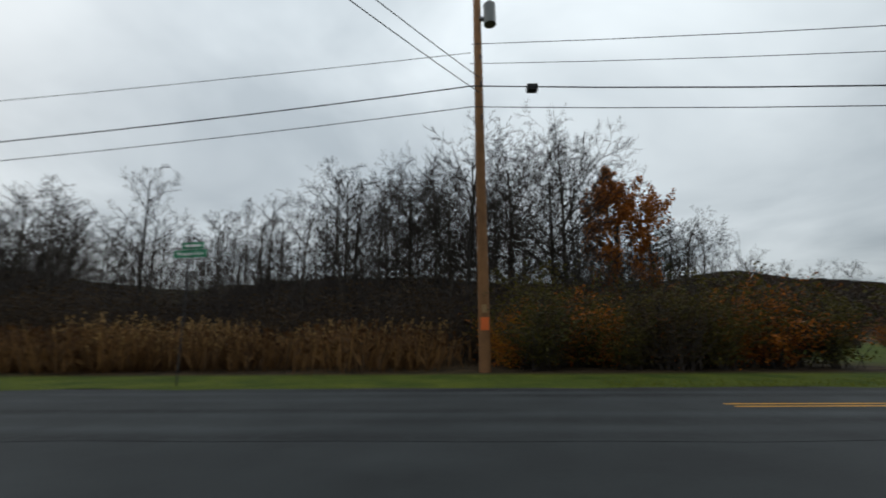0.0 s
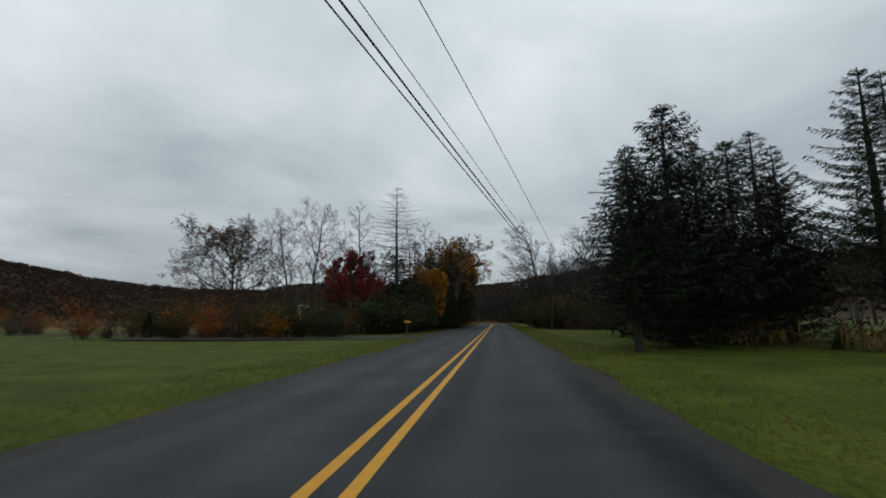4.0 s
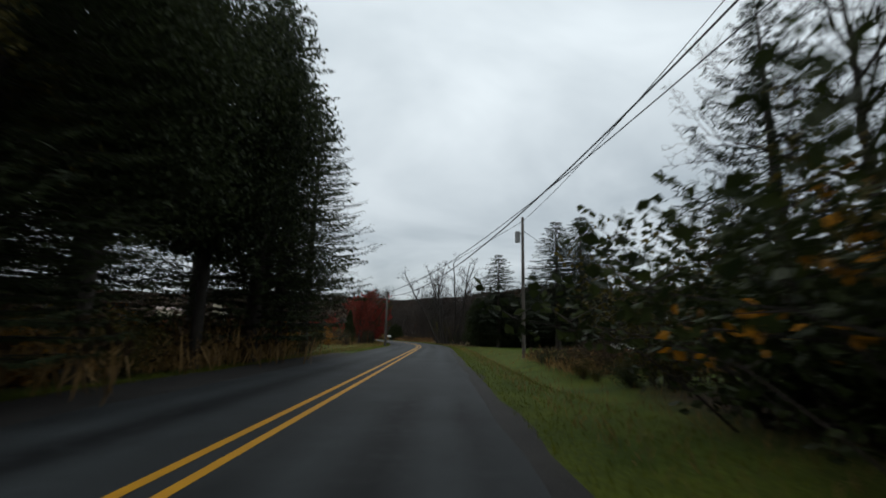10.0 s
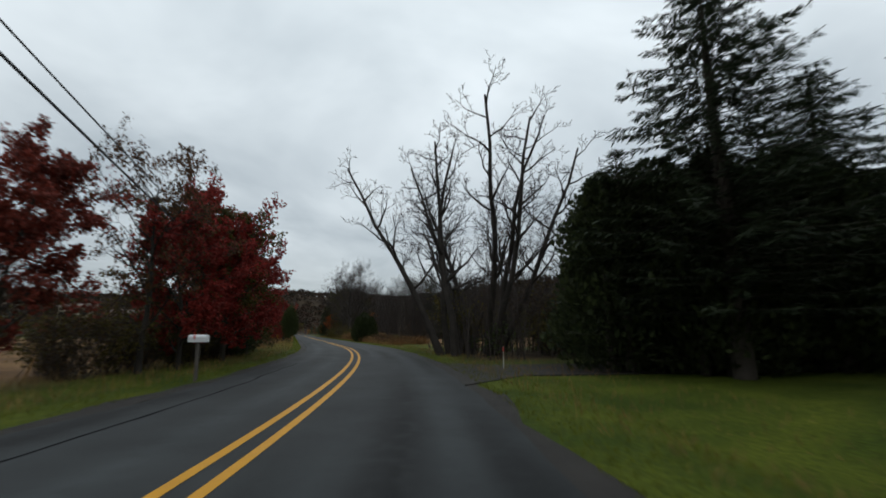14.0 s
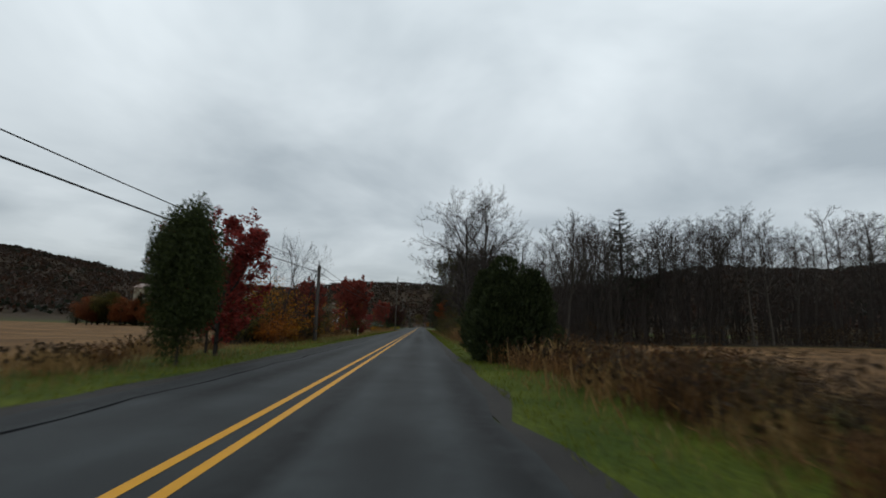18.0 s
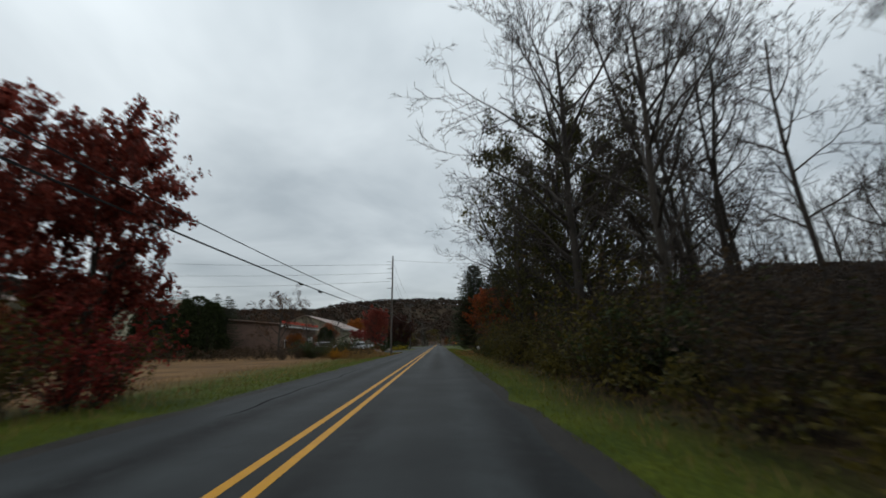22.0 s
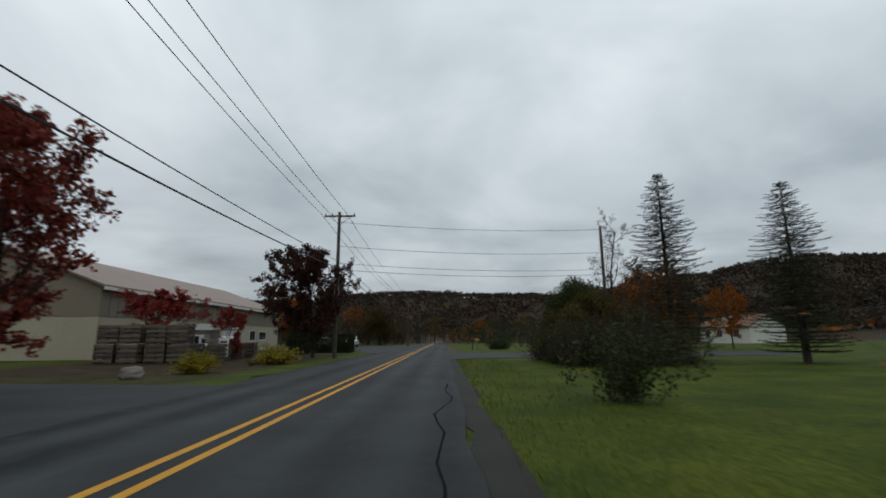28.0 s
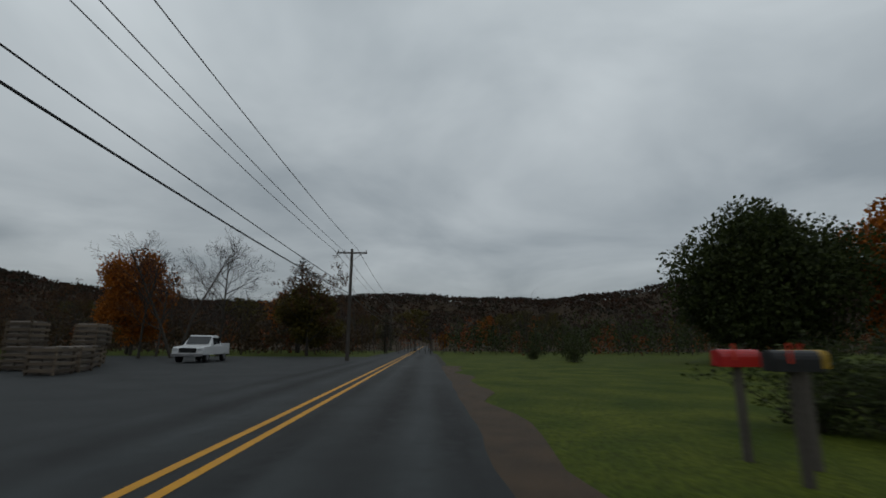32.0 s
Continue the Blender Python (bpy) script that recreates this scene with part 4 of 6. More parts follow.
row(("pale", 38.4, -43.8, 12.5), ("pale", 41, -46, 11), ("pale", 48, -50, 12), ("pale", 57.8, -53, 12.4), ("bare4", 44, -47, 9))
many(["bgreen", "borange", "bbrown", "byellow"], 40, 75, -62, -50, 22, 2.5, 4.5, 8, 2.0)
# the lawn and the trees beyond it
row(("dome", 70.8, -27.6, 11.8, 1.0), ("cedar", 62, -29.8, 2.4), ("cedar", 62.8, -28.4, 2.2), ("pale", 72, -18.8, 15.2), ("pale", 71.5, -21.2, 14.4, 1.1), ("bare2", 79, -15.4, 15.5, 1.1), ("bare3", 76, -14.2, 11))
row(("red", 80, -17, 9.5), ("dred", 76, -17.5, 7), ("red", 75, -13.2, 6), ("larch", 75.4, -10.1, 17, 1.35), ("larch", 77, -8.9, 11.6, 1.2), ("yellow", 83.2, -7.4, 8.0, 0.85), ("russet", 83, -12, 9))
build_thicket("undergrowth", "dark leafless undergrowth among the evergreens", 104, 76, 104, -26, -9, 700, 2, 7, TWIG)
many(["bgreen", "borange", "byellow", "bdgreen", "bbrown"], 60, 76, -36, -12, 32, 2.2, 3.6, 9, 1.6)
many(["cedarw", "bdgreen", "bgreen", "bdgreen"], 70, 97, -11.5, -8.2, 34, 2.4, 4.6, 10, 1.4)
row(("cedarw", 79, -9.5, 6.5), ("cedarw", 84, -10, 6), ("cedarw", 90, -8.6, 6), ("cedarw", 92.5, -7.2, 5.6), ("cedarw", 96, -6.6, 6, 0.7), ("cedarw", 101, -6.9, 6.5, 0.8), ("bare2", 88, -8.5, 15), ("olive", 103, -7.2, 7), ("oak", 95.5, -6.0, 16.5), ("thin", 95, -11, 15))
row(("hemlock", 88, -10.5, 5.5), ("hemlock", 92, -9.9, 6), ("hemlock", 95.5, -9.8, 6.5), ("hemlock", 100.5, -9.4, 12))
row(("hemlock", 103.5, -5.6, 13, 0.95), ("mass", 107.5, -6.4, 15, 0.8), ("mass", 112.5, -6.2, 17, 0.78), ("hemlock", 116.5, -5.9, 18.5, 0.95), ("hemlock", 121.5, -6.6, 17), ("hemlock", 114, -12, 16), ("hemlock", 109, -11, 15))
row(("tamarack", 129.5, -7.4, 18, 1.15), ("tamarack", 124.5, -8.5, 18.5, 1.2), ("pine", 121, -11, 19), ("bare3", 132, -9, 10), ("bare1", 136, -10.5, 12), ("bare4", 134, -8, 7))
many(["bgreen", "bbrown", "byellow", "weeds"], 100, 128, -9, -6.2, 30, 0.9, 2.0, 11, 1.1)
build_scrub("undergrowth", "olive and green bushes under the pines", 119, 108, 133, -9.5, -6.6, 130, 0.9, 2.8, L_OLIVE, 0.16, 90)
build_scrub("undergrowth", "dark green bushes under the pines", 120, 96, 130, -16, -7.4, 230, 1.4, 4.4, L_GREEN, 0.16, 80)
# evergreens on the lawn opposite
row(("spruce", 43.5, 6.9, 8.6, 1.1), ("bspruce", 47, 9.8, 12), ("bspruce", 59, 11.6, 13, 0.75), ("bspruce", 50.5, 14.4, 11.3), ("pine", 50.9, 22.1, 15.5, 1.2), ("pine", 52.8, 17, 12.8, 1.2), ("pine", 45, 18.4, 12.2), ("pine", 41, 22, 12), ("bspruce", 53, 18, 10), ("bspruce", 55, 13.0, 12, 0.8), ("bspruce", 63, 14.5, 12), ("hemlock", 49.5, 12.2, 11), ("pine", 56, 20, 13))
row(("bare4", 79, 7.5, 8), ("thin", 80, 20, 12))
many(["bbrown", "bdgreen", "borange", "weeds"], 43, 60, 12, 20, 10, 0.9, 1.6, 12, 1.5)
# brush and leaning trees
many(["bare1", "multi", "thin", "spruce"], 92, 112, 20, 60, 14, 10, 14, 118, 4)
row(("multi", 88.4, 13.5, 10), ("multi", 82, 17.5, 14.5), ("bare1", 86, 21, 13), ("thin", 79, 16.5, 12), ("spruce", 92, 19.4, 14.6, 0.75), ("spruce", 90, 15.4, 10.6, 0.7), ("pale", 103, 14, 13), ("bare1", 106, 12, 11))
for key, s, l, h, turn in (("wind", 96.6, 9.4, 16.0, 0), ("wind", 97.8, 9.8, 12.5, 14), ("vase", 93.6, 11.2, 15.0, 0)):
    plant(P[key], s, l, h / HEIGHT[key], turn)
many(["bgreen", "bdgreen", "bgreen", "bdgreen", "bbrown", "byellow"], 86, 106, 7.6, 11.5, 40, 1.8, 4.6, 13, 1.3)
row(("cedarw", 97, 9.4, 6.2), ("bgreen", 94, 8.2, 4.6, 1.3), ("borange", 91, 8.4, 3.0))
many(["bbrown", "bare4", "bdgreen", "bbrown", "bgreen"], 77, 92, 10, 30, 44, 0.9, 3.6, 14, 1.6)
build_thicket("undergrowth", "leafless brown brush under roadside trees", 105, 77, 106, 9, 34, 900, 1.2, 6, TWIG)
build_scrub("undergrowth", "russet brambles behind the lawn", 106, 76, 92, 9, 34, 130, 0.8, 2.0, L_RUSSET, 0.16, 70)
row(("pine", 108, 11.4, 11.5), ("bgreen", 110, 9.2, 4.6), ("bgreen", 112.5, 11, 4.2), ("bgreen", 118, 16, 3.0), ("bbrown", 115, 9, 2.0))
many(["goldrod", "weeds", "goldrod"], 117, 127, 8.5, 24, 64, 0.55, 1.0, 15, 0.9)
many(["weeds"], 117, 126.5, 14, 25, 36, 0.6, 0.95, 117, 0.9)
many(["bgreen", "bdgreen", "weeds"], 110, 124, 7.6, 10, 22, 0.5, 0.9, 115, 0.9)
build_thicket("undergrowth", "leafless brush round the dead tree", 107, 170, 186, 5.6, 40, 700, 1.5, 6.5, TWIG)
build_scrub("undergrowth", "dark green brush round the dead tree", 108, 171, 186, 6.2, 30, 130, 1.0, 3.2, L_GREEN, 0.2)
# by the house, its hedge, the dead tree and red maples
row(("spruce", 161.5, 11.6, 13.6, 1.2), ("spruce", 163.5, 17.5, 11.5, 1.2), ("spruce", 154.2, 21, 17.7, 1.25), ("spruce", 152.5, 17.1, 16.4, 1.15), ("spruce", 138, 29, 13), ("spruce", 164, 26, 17), ("spruce", 170, 44, 14), ("pine", 178, 50, 14))
many(["cedarw", "hemlock"], 163.6, 167.6, 9.4, 34, 16, 7.2, 9, 16, 1.8)
row(("dead", 175.5, 6.6, 17.4, 1.2), ("bare3", 179, 7.5, 11), ("thin", 181, 11, 10), ("pale", 177, 14, 11))
many(["bare4", "bbrown", "thin", "bgreen"], 171, 184, 7, 22, 26, 3, 7, 17, 1.6)
row(("dred", 161, -8.2, 6.2, 0.9), ("russet", 165.7, -6.9, 7.2, 0.75), ("red", 167.6, -6.4, 5.6), ("olive", 170.0, -7.2, 7.2), ("red", 171.0, -6.9, 7.6, 0.9), ("red", 173.2, -6.4, 6.2, 1.15), ("olive", 176.4, -7.0, 6.6), ("dred", 177.2, -8, 7.8), ("red", 180.7, -6.8, 6.2), ("olive", 183.5, -7.4, 5.0), ("dround", 186.5, -8, 4.2), ("cedar", 157.8, -9.2, 4.6, 0.85))
many(["bgreen", "bbrown", "weeds", "byellow"], 151, 163, -13.5, -8.6, 20, 0.9, 1.9, 18, 1.2)
many(["bdgreen", "bbrown", "bgreen"], 163, 187, -9.5, -6.8, 26, 1.4, 2.8, 19, 1.2)
# the straight: cedars, field edge, the long wood
row(("red", 218.6, -5.9, 5.2, 1.0), ("red", 220.2, -7.0, 3.8), ("thin", 211.5, -9.4, 3.6), ("bare3", 235.6, -7.4, 7.4, 0.6), ("bare3", 232.6, -8.0, 6.8, 0.6), ("dred", 228.5, -9.6, 4.8, 0.5), ("dred", 239.4, -7.2, 4.8), ("dred", 264.6, -7.2, 7.6, 0.8), ("dred", 263.2, -8.0, 7.2, 0.8), ("bred", 264, -6.6, 2.4), ("bgreen", 262.4, -7.0, 2.4), ("bgreen", 265.6, -6.8, 2.0), ("red", 266, -7.4, 3.6), ("juniper", 219.1, 5.55, 4.4, 0.85))
plant(P["green"], 214.2, -5.1, 0.19, sz=0.48, label="small dense dark green tree at the field edge")
many(["bgreen", "borange", "bbrown", "bgreen", "byellow"], 228, 245, -11, -7.2, 26, 1.8, 4.2, 35, 1.2)
many(["bgreen", "bred", "bbrown", "bbrown", "byellow", "bgreen"], 245, 262, -12, -8.4, 26, 1.0, 2.4, 20, 1.1)
many(["weeds", "goldrod"], 188, 262, -9.0, -6.8, 40, 0.35, 0.75, 21, 1.0)
many(["goldrod", "weeds", "goldrod"], 196, 224, 5.6, 10, 40, 0.5, 1.0, 22, 1.0)
many(["bgreen", "bbrown", "weeds"], 200, 226, 6.0, 9, 18, 0.6, 1.3, 36, 1.1)
many(["goldrod", "bbrown", "goldrod", "reed"], 225, 247, 5.8, 11, 44, 0.7, 1.5, 33, 1.0)
many(["wood1", "wood2", "bare1", "multi", "wood1"], 247, 300, 12.5, 34, 30, 11, 16, 23, 3.2)
many(["wood1", "wood1", "wood2"], 247, 262, 30, 72, 40, 13, 16, 24, 2.6)
build_thicket("undergrowth", "dense leafless wood behind the dry field", 121, 248, 264, 14, 74, 1000, 4, 12, TWIG)
build_scrub("undergrowth", "brown brush at the foot of the wood", 122, 246, 262, 13, 76, 260, 1.2, 3.4, L_BROWN, 0.2)
row(("pine", 256, 27, 17), ("bare1", 251, 7.2, 15), ("bare1", 253, 9.5, 15.5), ("bare1", 266, 8.4, 12), ("bare1", 272, 8, 16), ("drab", 276, 10.3, 13, 0.95), ("drab", 280.5, 10.0, 12, 0.95), ("drab", 290, 9.2, 7.5), ("thin", 284, 10, 13), ("bare1", 289, 8.6, 15), ("bare1", 295, 10, 15))
many(["bbrown", "bgreen", "bbrown", "bdgreen", "bare4", "bgreen"], 247, 301, 6.0, 11.5, 92, 0.8, 3.4, 25, 1.0)
row(*[("multi", 258 + 11 * k, 9.8 + 2.2 * (k % 3), 13 + 1.2 * (k % 4)) for k in range(4)])
build_thicket("undergrowth", "leafless brush along the edge of the long wood", 109, 247, 302, 9.5, 34, 1500, 1.2, 6.5, TWIG)
build_scrub("undergrowth", "olive brambles along the edge of the long wood", 110, 247, 301, 5.4, 9, 230, 0.6, 2.0, L_OLIVE, 0.14, 80)
row(("multi", 303, 13, 17), ("rust", 306.4, 7.9, 7.5, 1.0), ("rust", 307.5, 10.5, 7.2), ("bare1", 300, 13, 16), ("yew", 311.8, 6.6, 11.4, 1.02), ("yew", 313.2, 9.6, 11.0, 1.05), ("hemlock", 318.7, 12.6, 13, 1.0), ("pine", 322, 17, 13), ("mass", 309, 17, 10, 0.8), ("borange", 313.5, 8.2, 2.4), ("bdgreen", 322, 9.9, 3.4, 1.2), ("rust", 326, 12.5, 5.5))
many(["byellow", "weeds", "goldrod", "byellow"], 297, 314, -9, -5.6, 26, 0.5, 1.0, 26, 1.1)
many(["bbrown", "bdgreen", "bbrown", "bgreen"], 300, 314, -15, -8.5, 16, 1.2, 2.4, 27, 1.4)
row(("russet", 315, -19.5, 7.5), ("thin", 318, -16.5, 6.5), ("bare3", 319, -14.5, 6), ("oround", 317.5, -18, 3.4))
row(("hemlock", 317, -27.5, 8.5), ("cedarw", 316, -31, 8.5), ("pine", 315, -35, 10.5), ("cedarw", 318, -38, 8), ("hemlock", 313, -42, 11), ("pine", 312, -47, 11))
build_scrub("undergrowth", "low dark brush at the end of the field", 111, 299, 320, -44, -9.5, 260, 0.9, 2.0, L_BROWN, 0.16)
row(("hemlock", 346, -40, 11), ("hemlock", 348, -44, 12.5), ("hemlock", 345, -49, 13), ("pine", 350, -53, 12), ("hemlock", 352, -58, 11))
many(["wood2", "russet", "bare4"], 318, 350, -100, -50, 12, 6, 10, 29, 4)
# the yard and beyond
row(("dround", 331, -8.6, 1.6), ("cedarw", 329, -16.8, 4.4, 0.7), ("dround", 337.5, -18.5, 5.6), ("plum", 366.8, -6.9, 8.4, 0.95), ("red", 364.5, -17.0, 4.6, 1.5), ("bdgreen", 322, -8.4, 1.6), ("hemlock", 340, -9, 3.0), ("dred", 346, -10.6, 8.4), ("red", 364.8, -12.4, 3.4), ("bdgreen", 336, -8, 1.4))
row(("bbrown", 327, 7.5, 2.0), ("bgreen", 331, 8, 2.4), ("borange", 336, 9, 2.2), ("bdgreen", 342, 6.8, 1.8))
many(["bbrown", "bgreen", "bdgreen", "bbrown", "bbrown"], 353, 360.5, 8.4, 15, 26, 1.4, 3.0, 30, 1.2)
row(("yround", 359, 9.4, 3.0), ("yround", 358.5, 11.5, 4.2), ("russet", 354, 12.5, 4.4))
row(("hemlock", 359, 16.3, 11.4, 0.9), ("thin", 359.5, 13.2, 8.8), ("hemlock", 354, 20, 9), ("orange", 382, 34, 6))
row(("green", 414.3, 27.4, 12.3), ("oround", 411, 37.2, 14.0, 1.0), ("green", 424, 33, 10), ("oround", 434, -30.2, 12.6, 0.8), ("yround", 437, -11.8, 8.8, 1.15), ("pale", 422, -22, 10), ("pale", 428, -24, 10), ("pine", 450, -16.5, 14.2, 1.2), ("bare3", 424, -20, 11), ("bare1", 430, -19, 11), ("orange", 470, 14, 6), ("yellow", 472, 5.5, 3.2))
row(("bdgreen", 389.4, 8.8, 1.5, 1.2), ("bdgreen", 388.2, 9.3, 1.3, 1.3), ("bdgreen", 389.0, 10.2, 1.4, 1.3), ("bdgreen", 418, 14, 2.2), ("bdgreen", 424, 12, 1.8), ("cedar", 375.5, -10.5, 5.6, 1.15), ("bdgreen", 400, 30, 1.2))
many(["russet", "wood2", "olive", "wood2"], 430, 470, -70, -10, 22, 6, 9, 31, 4)
many(["wood2", "wood2", "olive", "hemlock", "orange"], 455, 520, -60, 90, 46, 6, 10, 32, 4)


# the closed edge of the woods past the yard and the lawns
build_scrub("wood_edge", "dark brown wooded edge beyond the yard", 112, 438, 470, -90, -7, 420, 3.0, 6.5, L_BROWN, 0.4)
build_scrub("wood_edge", "dark green wooded edge beyond the lawns", 113, 446, 485, 6, 110, 460, 3.0, 7.5, L_GREEN, 0.42)
build_scrub("wood_edge", "russet growth at the far wood's edge", 114, 440, 490, -80, 100, 160, 2.5, 6.0, L_DULL, 0.36)
build_thicket("wood_edge", "leafless far trees beyond the yard", 115, 440, 480, -90, 100, 900, 4, 9, TWIG)


# ---- far woods on the hills ----
def build_hill_woods(name, label, seed, n, m, smin):
    """Thousands of small crowns over the slopes, past counting."""
    rng = random.Random(seed)
    so = Soup()
    for _ in range(n):
        s, l = rng.uniform(-250, 1550), rng.choice((-1, 1)) * rng.uniform(120, 900)
        if s > 520:
            l = rng.uniform(-900, 900)
        x, y = road_xy(s, l)
        h = land(x, y)
        if h < smin:
            continue
        hh, rr = rng.uniform(8, 14), rng.uniform(4.0, 7.0)
        for _ in range(13):
            d = rvec(rng); d.z = abs(d.z)
            p = Vector((x, y, h + hh * 0.2)) + Vector((d.x * rr, d.y * rr, d.z * hh * 0.42))
            so.leaf(p, (d * 0.6 + rvec(rng) * 0.7).normalized(), rvec(rng), rr * 0.75, rr * 0.55)
    tagged(so.put(name, m), label, "woods", kind="stuff")


build_hill_woods("hill_woods", "brown leafless woods covering the far hills", 71, 16000, HILL_B, 3)
build_hill_woods("hill_woods", "rusty autumn woods covering the far hills", 72, 3600, HILL_R, 3)
build_hill_woods("hill_woods", "dark evergreen woods on the far hills", 73, 2400, HILL_G, 2)


# ---- verge grass ----
def build_verge(name, label, seed, l0, l1, s0, s1, n, m, h0, h1):
    rng = random.Random(seed)
    so = Soup()
    for _ in range(n):
        s = rng.uniform(s0, s1)
        l = l0 + (l1 - l0) * rng.random() ** 1.3
        x, y = road_xy(s, l)
        L = rng.uniform(h0, h1)
        so.leaf(Vector((x, y, land(x, y) - 0.01)), Vector((rng.gauss(0, 0.35), rng.gauss(0, 0.35), 1)).normalized(), rvec(rng), L, 0.014)
    tagged(so.put(name, m), label, "grass", kind="stuff")


build_verge("verge_grass", "uncut green grass along the road edge", 81, 3.7, 6.2, 20, 362, 56000, GRASSB, 0.05, 0.15)
build_verge("verge_grass", "uncut green grass along the road edge", 82, -3.85, -6.4, 8, 58, 9000, GRASSB, 0.05, 0.15)
build_verge("verge_grass", "uncut green grass along the road edge", 85, -3.85, -6.8, 131, 330, 30000, GRASSB, 0.05, 0.17)
build_verge("verge_grass", "thin strip of grass under roadside trees", 86, -5.2, -6.3, 60, 131, 7000, GRASSB, 0.05, 0.15)
build_verge("dry_grass", "dry tan grass mixed into the verge", 83, 4.4, 8.5, 86, 330, 12000, DEADN, 0.1, 0.34)
build_verge("dry_grass", "dry tan grass mixed into the verge", 84, -4.6, -9.5, 120, 320, 16000, DEADN, 0.1, 0.4)


def build_litter(name, label, seed, l0, l1, s0, s1, n, m):
    rng = random.Random(seed)
    so = Soup()
    for _ in range(n):
        x, y = road_xy(rng.uniform(s0, s1), rng.uniform(l0, l1))
        a = rng.random() * 6.283
        so.leaf(Vector((x, y, land(x, y) + 0.02)), Vector((math.cos(a), math.sin(a), rng.uniform(-0.1, 0.3))).normalized(), Vector((rng.gauss(0, 0.3), rng.gauss(0, 0.3), 1)).normalized(), 0.09, 0.07)
    tagged(so.put(name, m), label, "fallen leaves", kind="stuff")


build_litter("fallen_leaves", "fallen orange leaves strewn under roadside trees", 91, 3.9, 10, 300, 334, 6500, L_ORANGE)
build_litter("fallen_leaves", "fallen orange leaves strewn by the yard", 92, -7.5, -3.8, 304, 324, 3200, L_ORANGE)
build_litter("fallen_leaves", "scattered brown leaves on the mown verge", 93, 4, 14, 30, 76, 900, L_RUSSET)


pull_off = ribbon("gravel_shoulder", [60 + 1.5 * k for k in range(47)], -5.5, -3.1, -0.02, GRAVEL, thick=0.1, wob=0.7, seed=13)
tagged(pull_off, "broad dark gravel shoulder under the trees", "shoulder", kind="structure")


# ---- side lanes and yards ----
lane = poly("side_road", [(3.2, -3.4), (4.6, -3.0), (60, -2.6), (140, -2.6), (140, 4.2), (60, 4.2), (14, 4.6), (9, 6.0), (5.6, 9.5), (3.6, 15), (3.1, 15), (3.1, -8), (3.6, -6)], -0.006, ASPHALT)
tagged(lane, "worn asphalt side road meeting the country road", "road", kind="structure")


def road_patch(name, pts, z, m, label, category):
    ob = poly(name, [road_xy(s, l) for s, l in pts], z, m)
    return tagged(ob, label, category, kind="structure")


road_patch("driveway", [(56, -3.2), (56, -5), (58, -30), (61.5, -30), (61, -5), (62, -3.2)], -0.008, GRAVEL, "gravel driveway leaving the road between lawns", "driveway")
road_patch("driveway", [(160.5, 3.1), (163, 5.5), (164, 44), (168, 44), (167.5, 5.5), (170, 3.1)], -0.008, GRAVEL, "pale gravel drive beside the lawn", "driveway")
road_patch("side_lane", [(361, 3.1), (363.8, 5.2), (365, 60), (373.5, 60), (374.5, 6.2), (378, 3.1)], -0.008, ASPHALT, "grey side lane joining the road", "road")
road_patch("yard", [(320, -3.2), (321, -7), (322, -21), (348, -21), (347, -10), (346, -3.2)], -0.008, ASPHALT, "asphalt yard in front of the low buildings", "yard")
road_patch("yard", [(375.5, -3.2), (378.5, -5.4), (382, -6.4), (388, -7), (388, -21.5), (402, -21.5), (430, -30), (430, -3.2)], -0.008, ASPHALT, "wide asphalt yard open to the road", "yard")
bay = ribbon("gravel_bay", [376 + 1.0 * k for k in range(36)], 3.0, 4.2, -0.022, DIRT, thick=0.1, wob=0.9, seed=11)
tagged(bay, "broken brown gravel at the lawn's edge", "shoulder", kind="structure")


# ---- poles and wires ----
def over(s, l, z):
    return (*road_xy(s, l), z)


def build_pole(s, l, h, lean=(0, 0), wood=None, arm=0.0, label="weathered grey wooden utility pole beside the road", r=0.16):
    e = thing("utility_pole", label, "utility pole", "poles along the road", at_road(s, l))
    so = Soup()
    so.tube([(0, 0, -0.3), (lean[0] * 0.25, lean[1] * 0.25, h / 4), (lean[0] * 0.5, lean[1] * 0.5, h / 2), (lean[0], lean[1], h)], [r, r * 0.93, r * 0.86, r * 0.7], 14, cap=True)
    so.put("pole", wood or WOOD_GREY, e, smooth=True)
    if arm:
        part("crossarm", box_bm(lean[0] - arm, lean[0] + arm, 0.1, 0.2, h - 0.35, h - 0.22, 0.01), WOOD_GREY, e)
        for x in (-arm + 0.1, -arm / 2, arm - 0.1):
            part("insulator", cyl_bm(0.05, 0.03, h - 0.22, h - 0.05, 8, m=Matrix.Translation((lean[0] + x, 0.15, 0))), PORCELAIN, e)
        for sx in (-1, 1):
            so = Soup(); so.tube([(lean[0], 0.2, h - 1.0), (lean[0] + sx * arm * 0.6, 0.2, h - 0.36)], [0.02, 0.02], 4)
            so.put("brace", STEEL, e)
    return e


def wire(a, b, sag, r=0.018, label="thin black overhead wire between poles", bow=0.0):
    so = Soup()
    pts = [Vector(a).lerp(Vector(b), i / 18) + Vector((bow, 0, -sag)) * (4 * (i / 18) * (1 - i / 18)) for i in range(19)]
    so.tube(pts, [r] * 19, 4)
    return tagged(so.put("overhead_wire", WIRE), label, "wire", "overhead wires")


ORANGE_TAG = mat("orange_tag", (0.75, 0.16, 0.04), (0.55, 0.11, 0.03), rough=0.5, bump=0.0)
TAG_TAN = mat("tan_tag", (0.35, 0.22, 0.10), (0.2, 0.12, 0.06), rough=0.5, bump=0.0)
CAN = mat("grey_enamel", (0.28, 0.29, 0.29), (0.2, 0.2, 0.2), rough=0.4, bump=0.05)

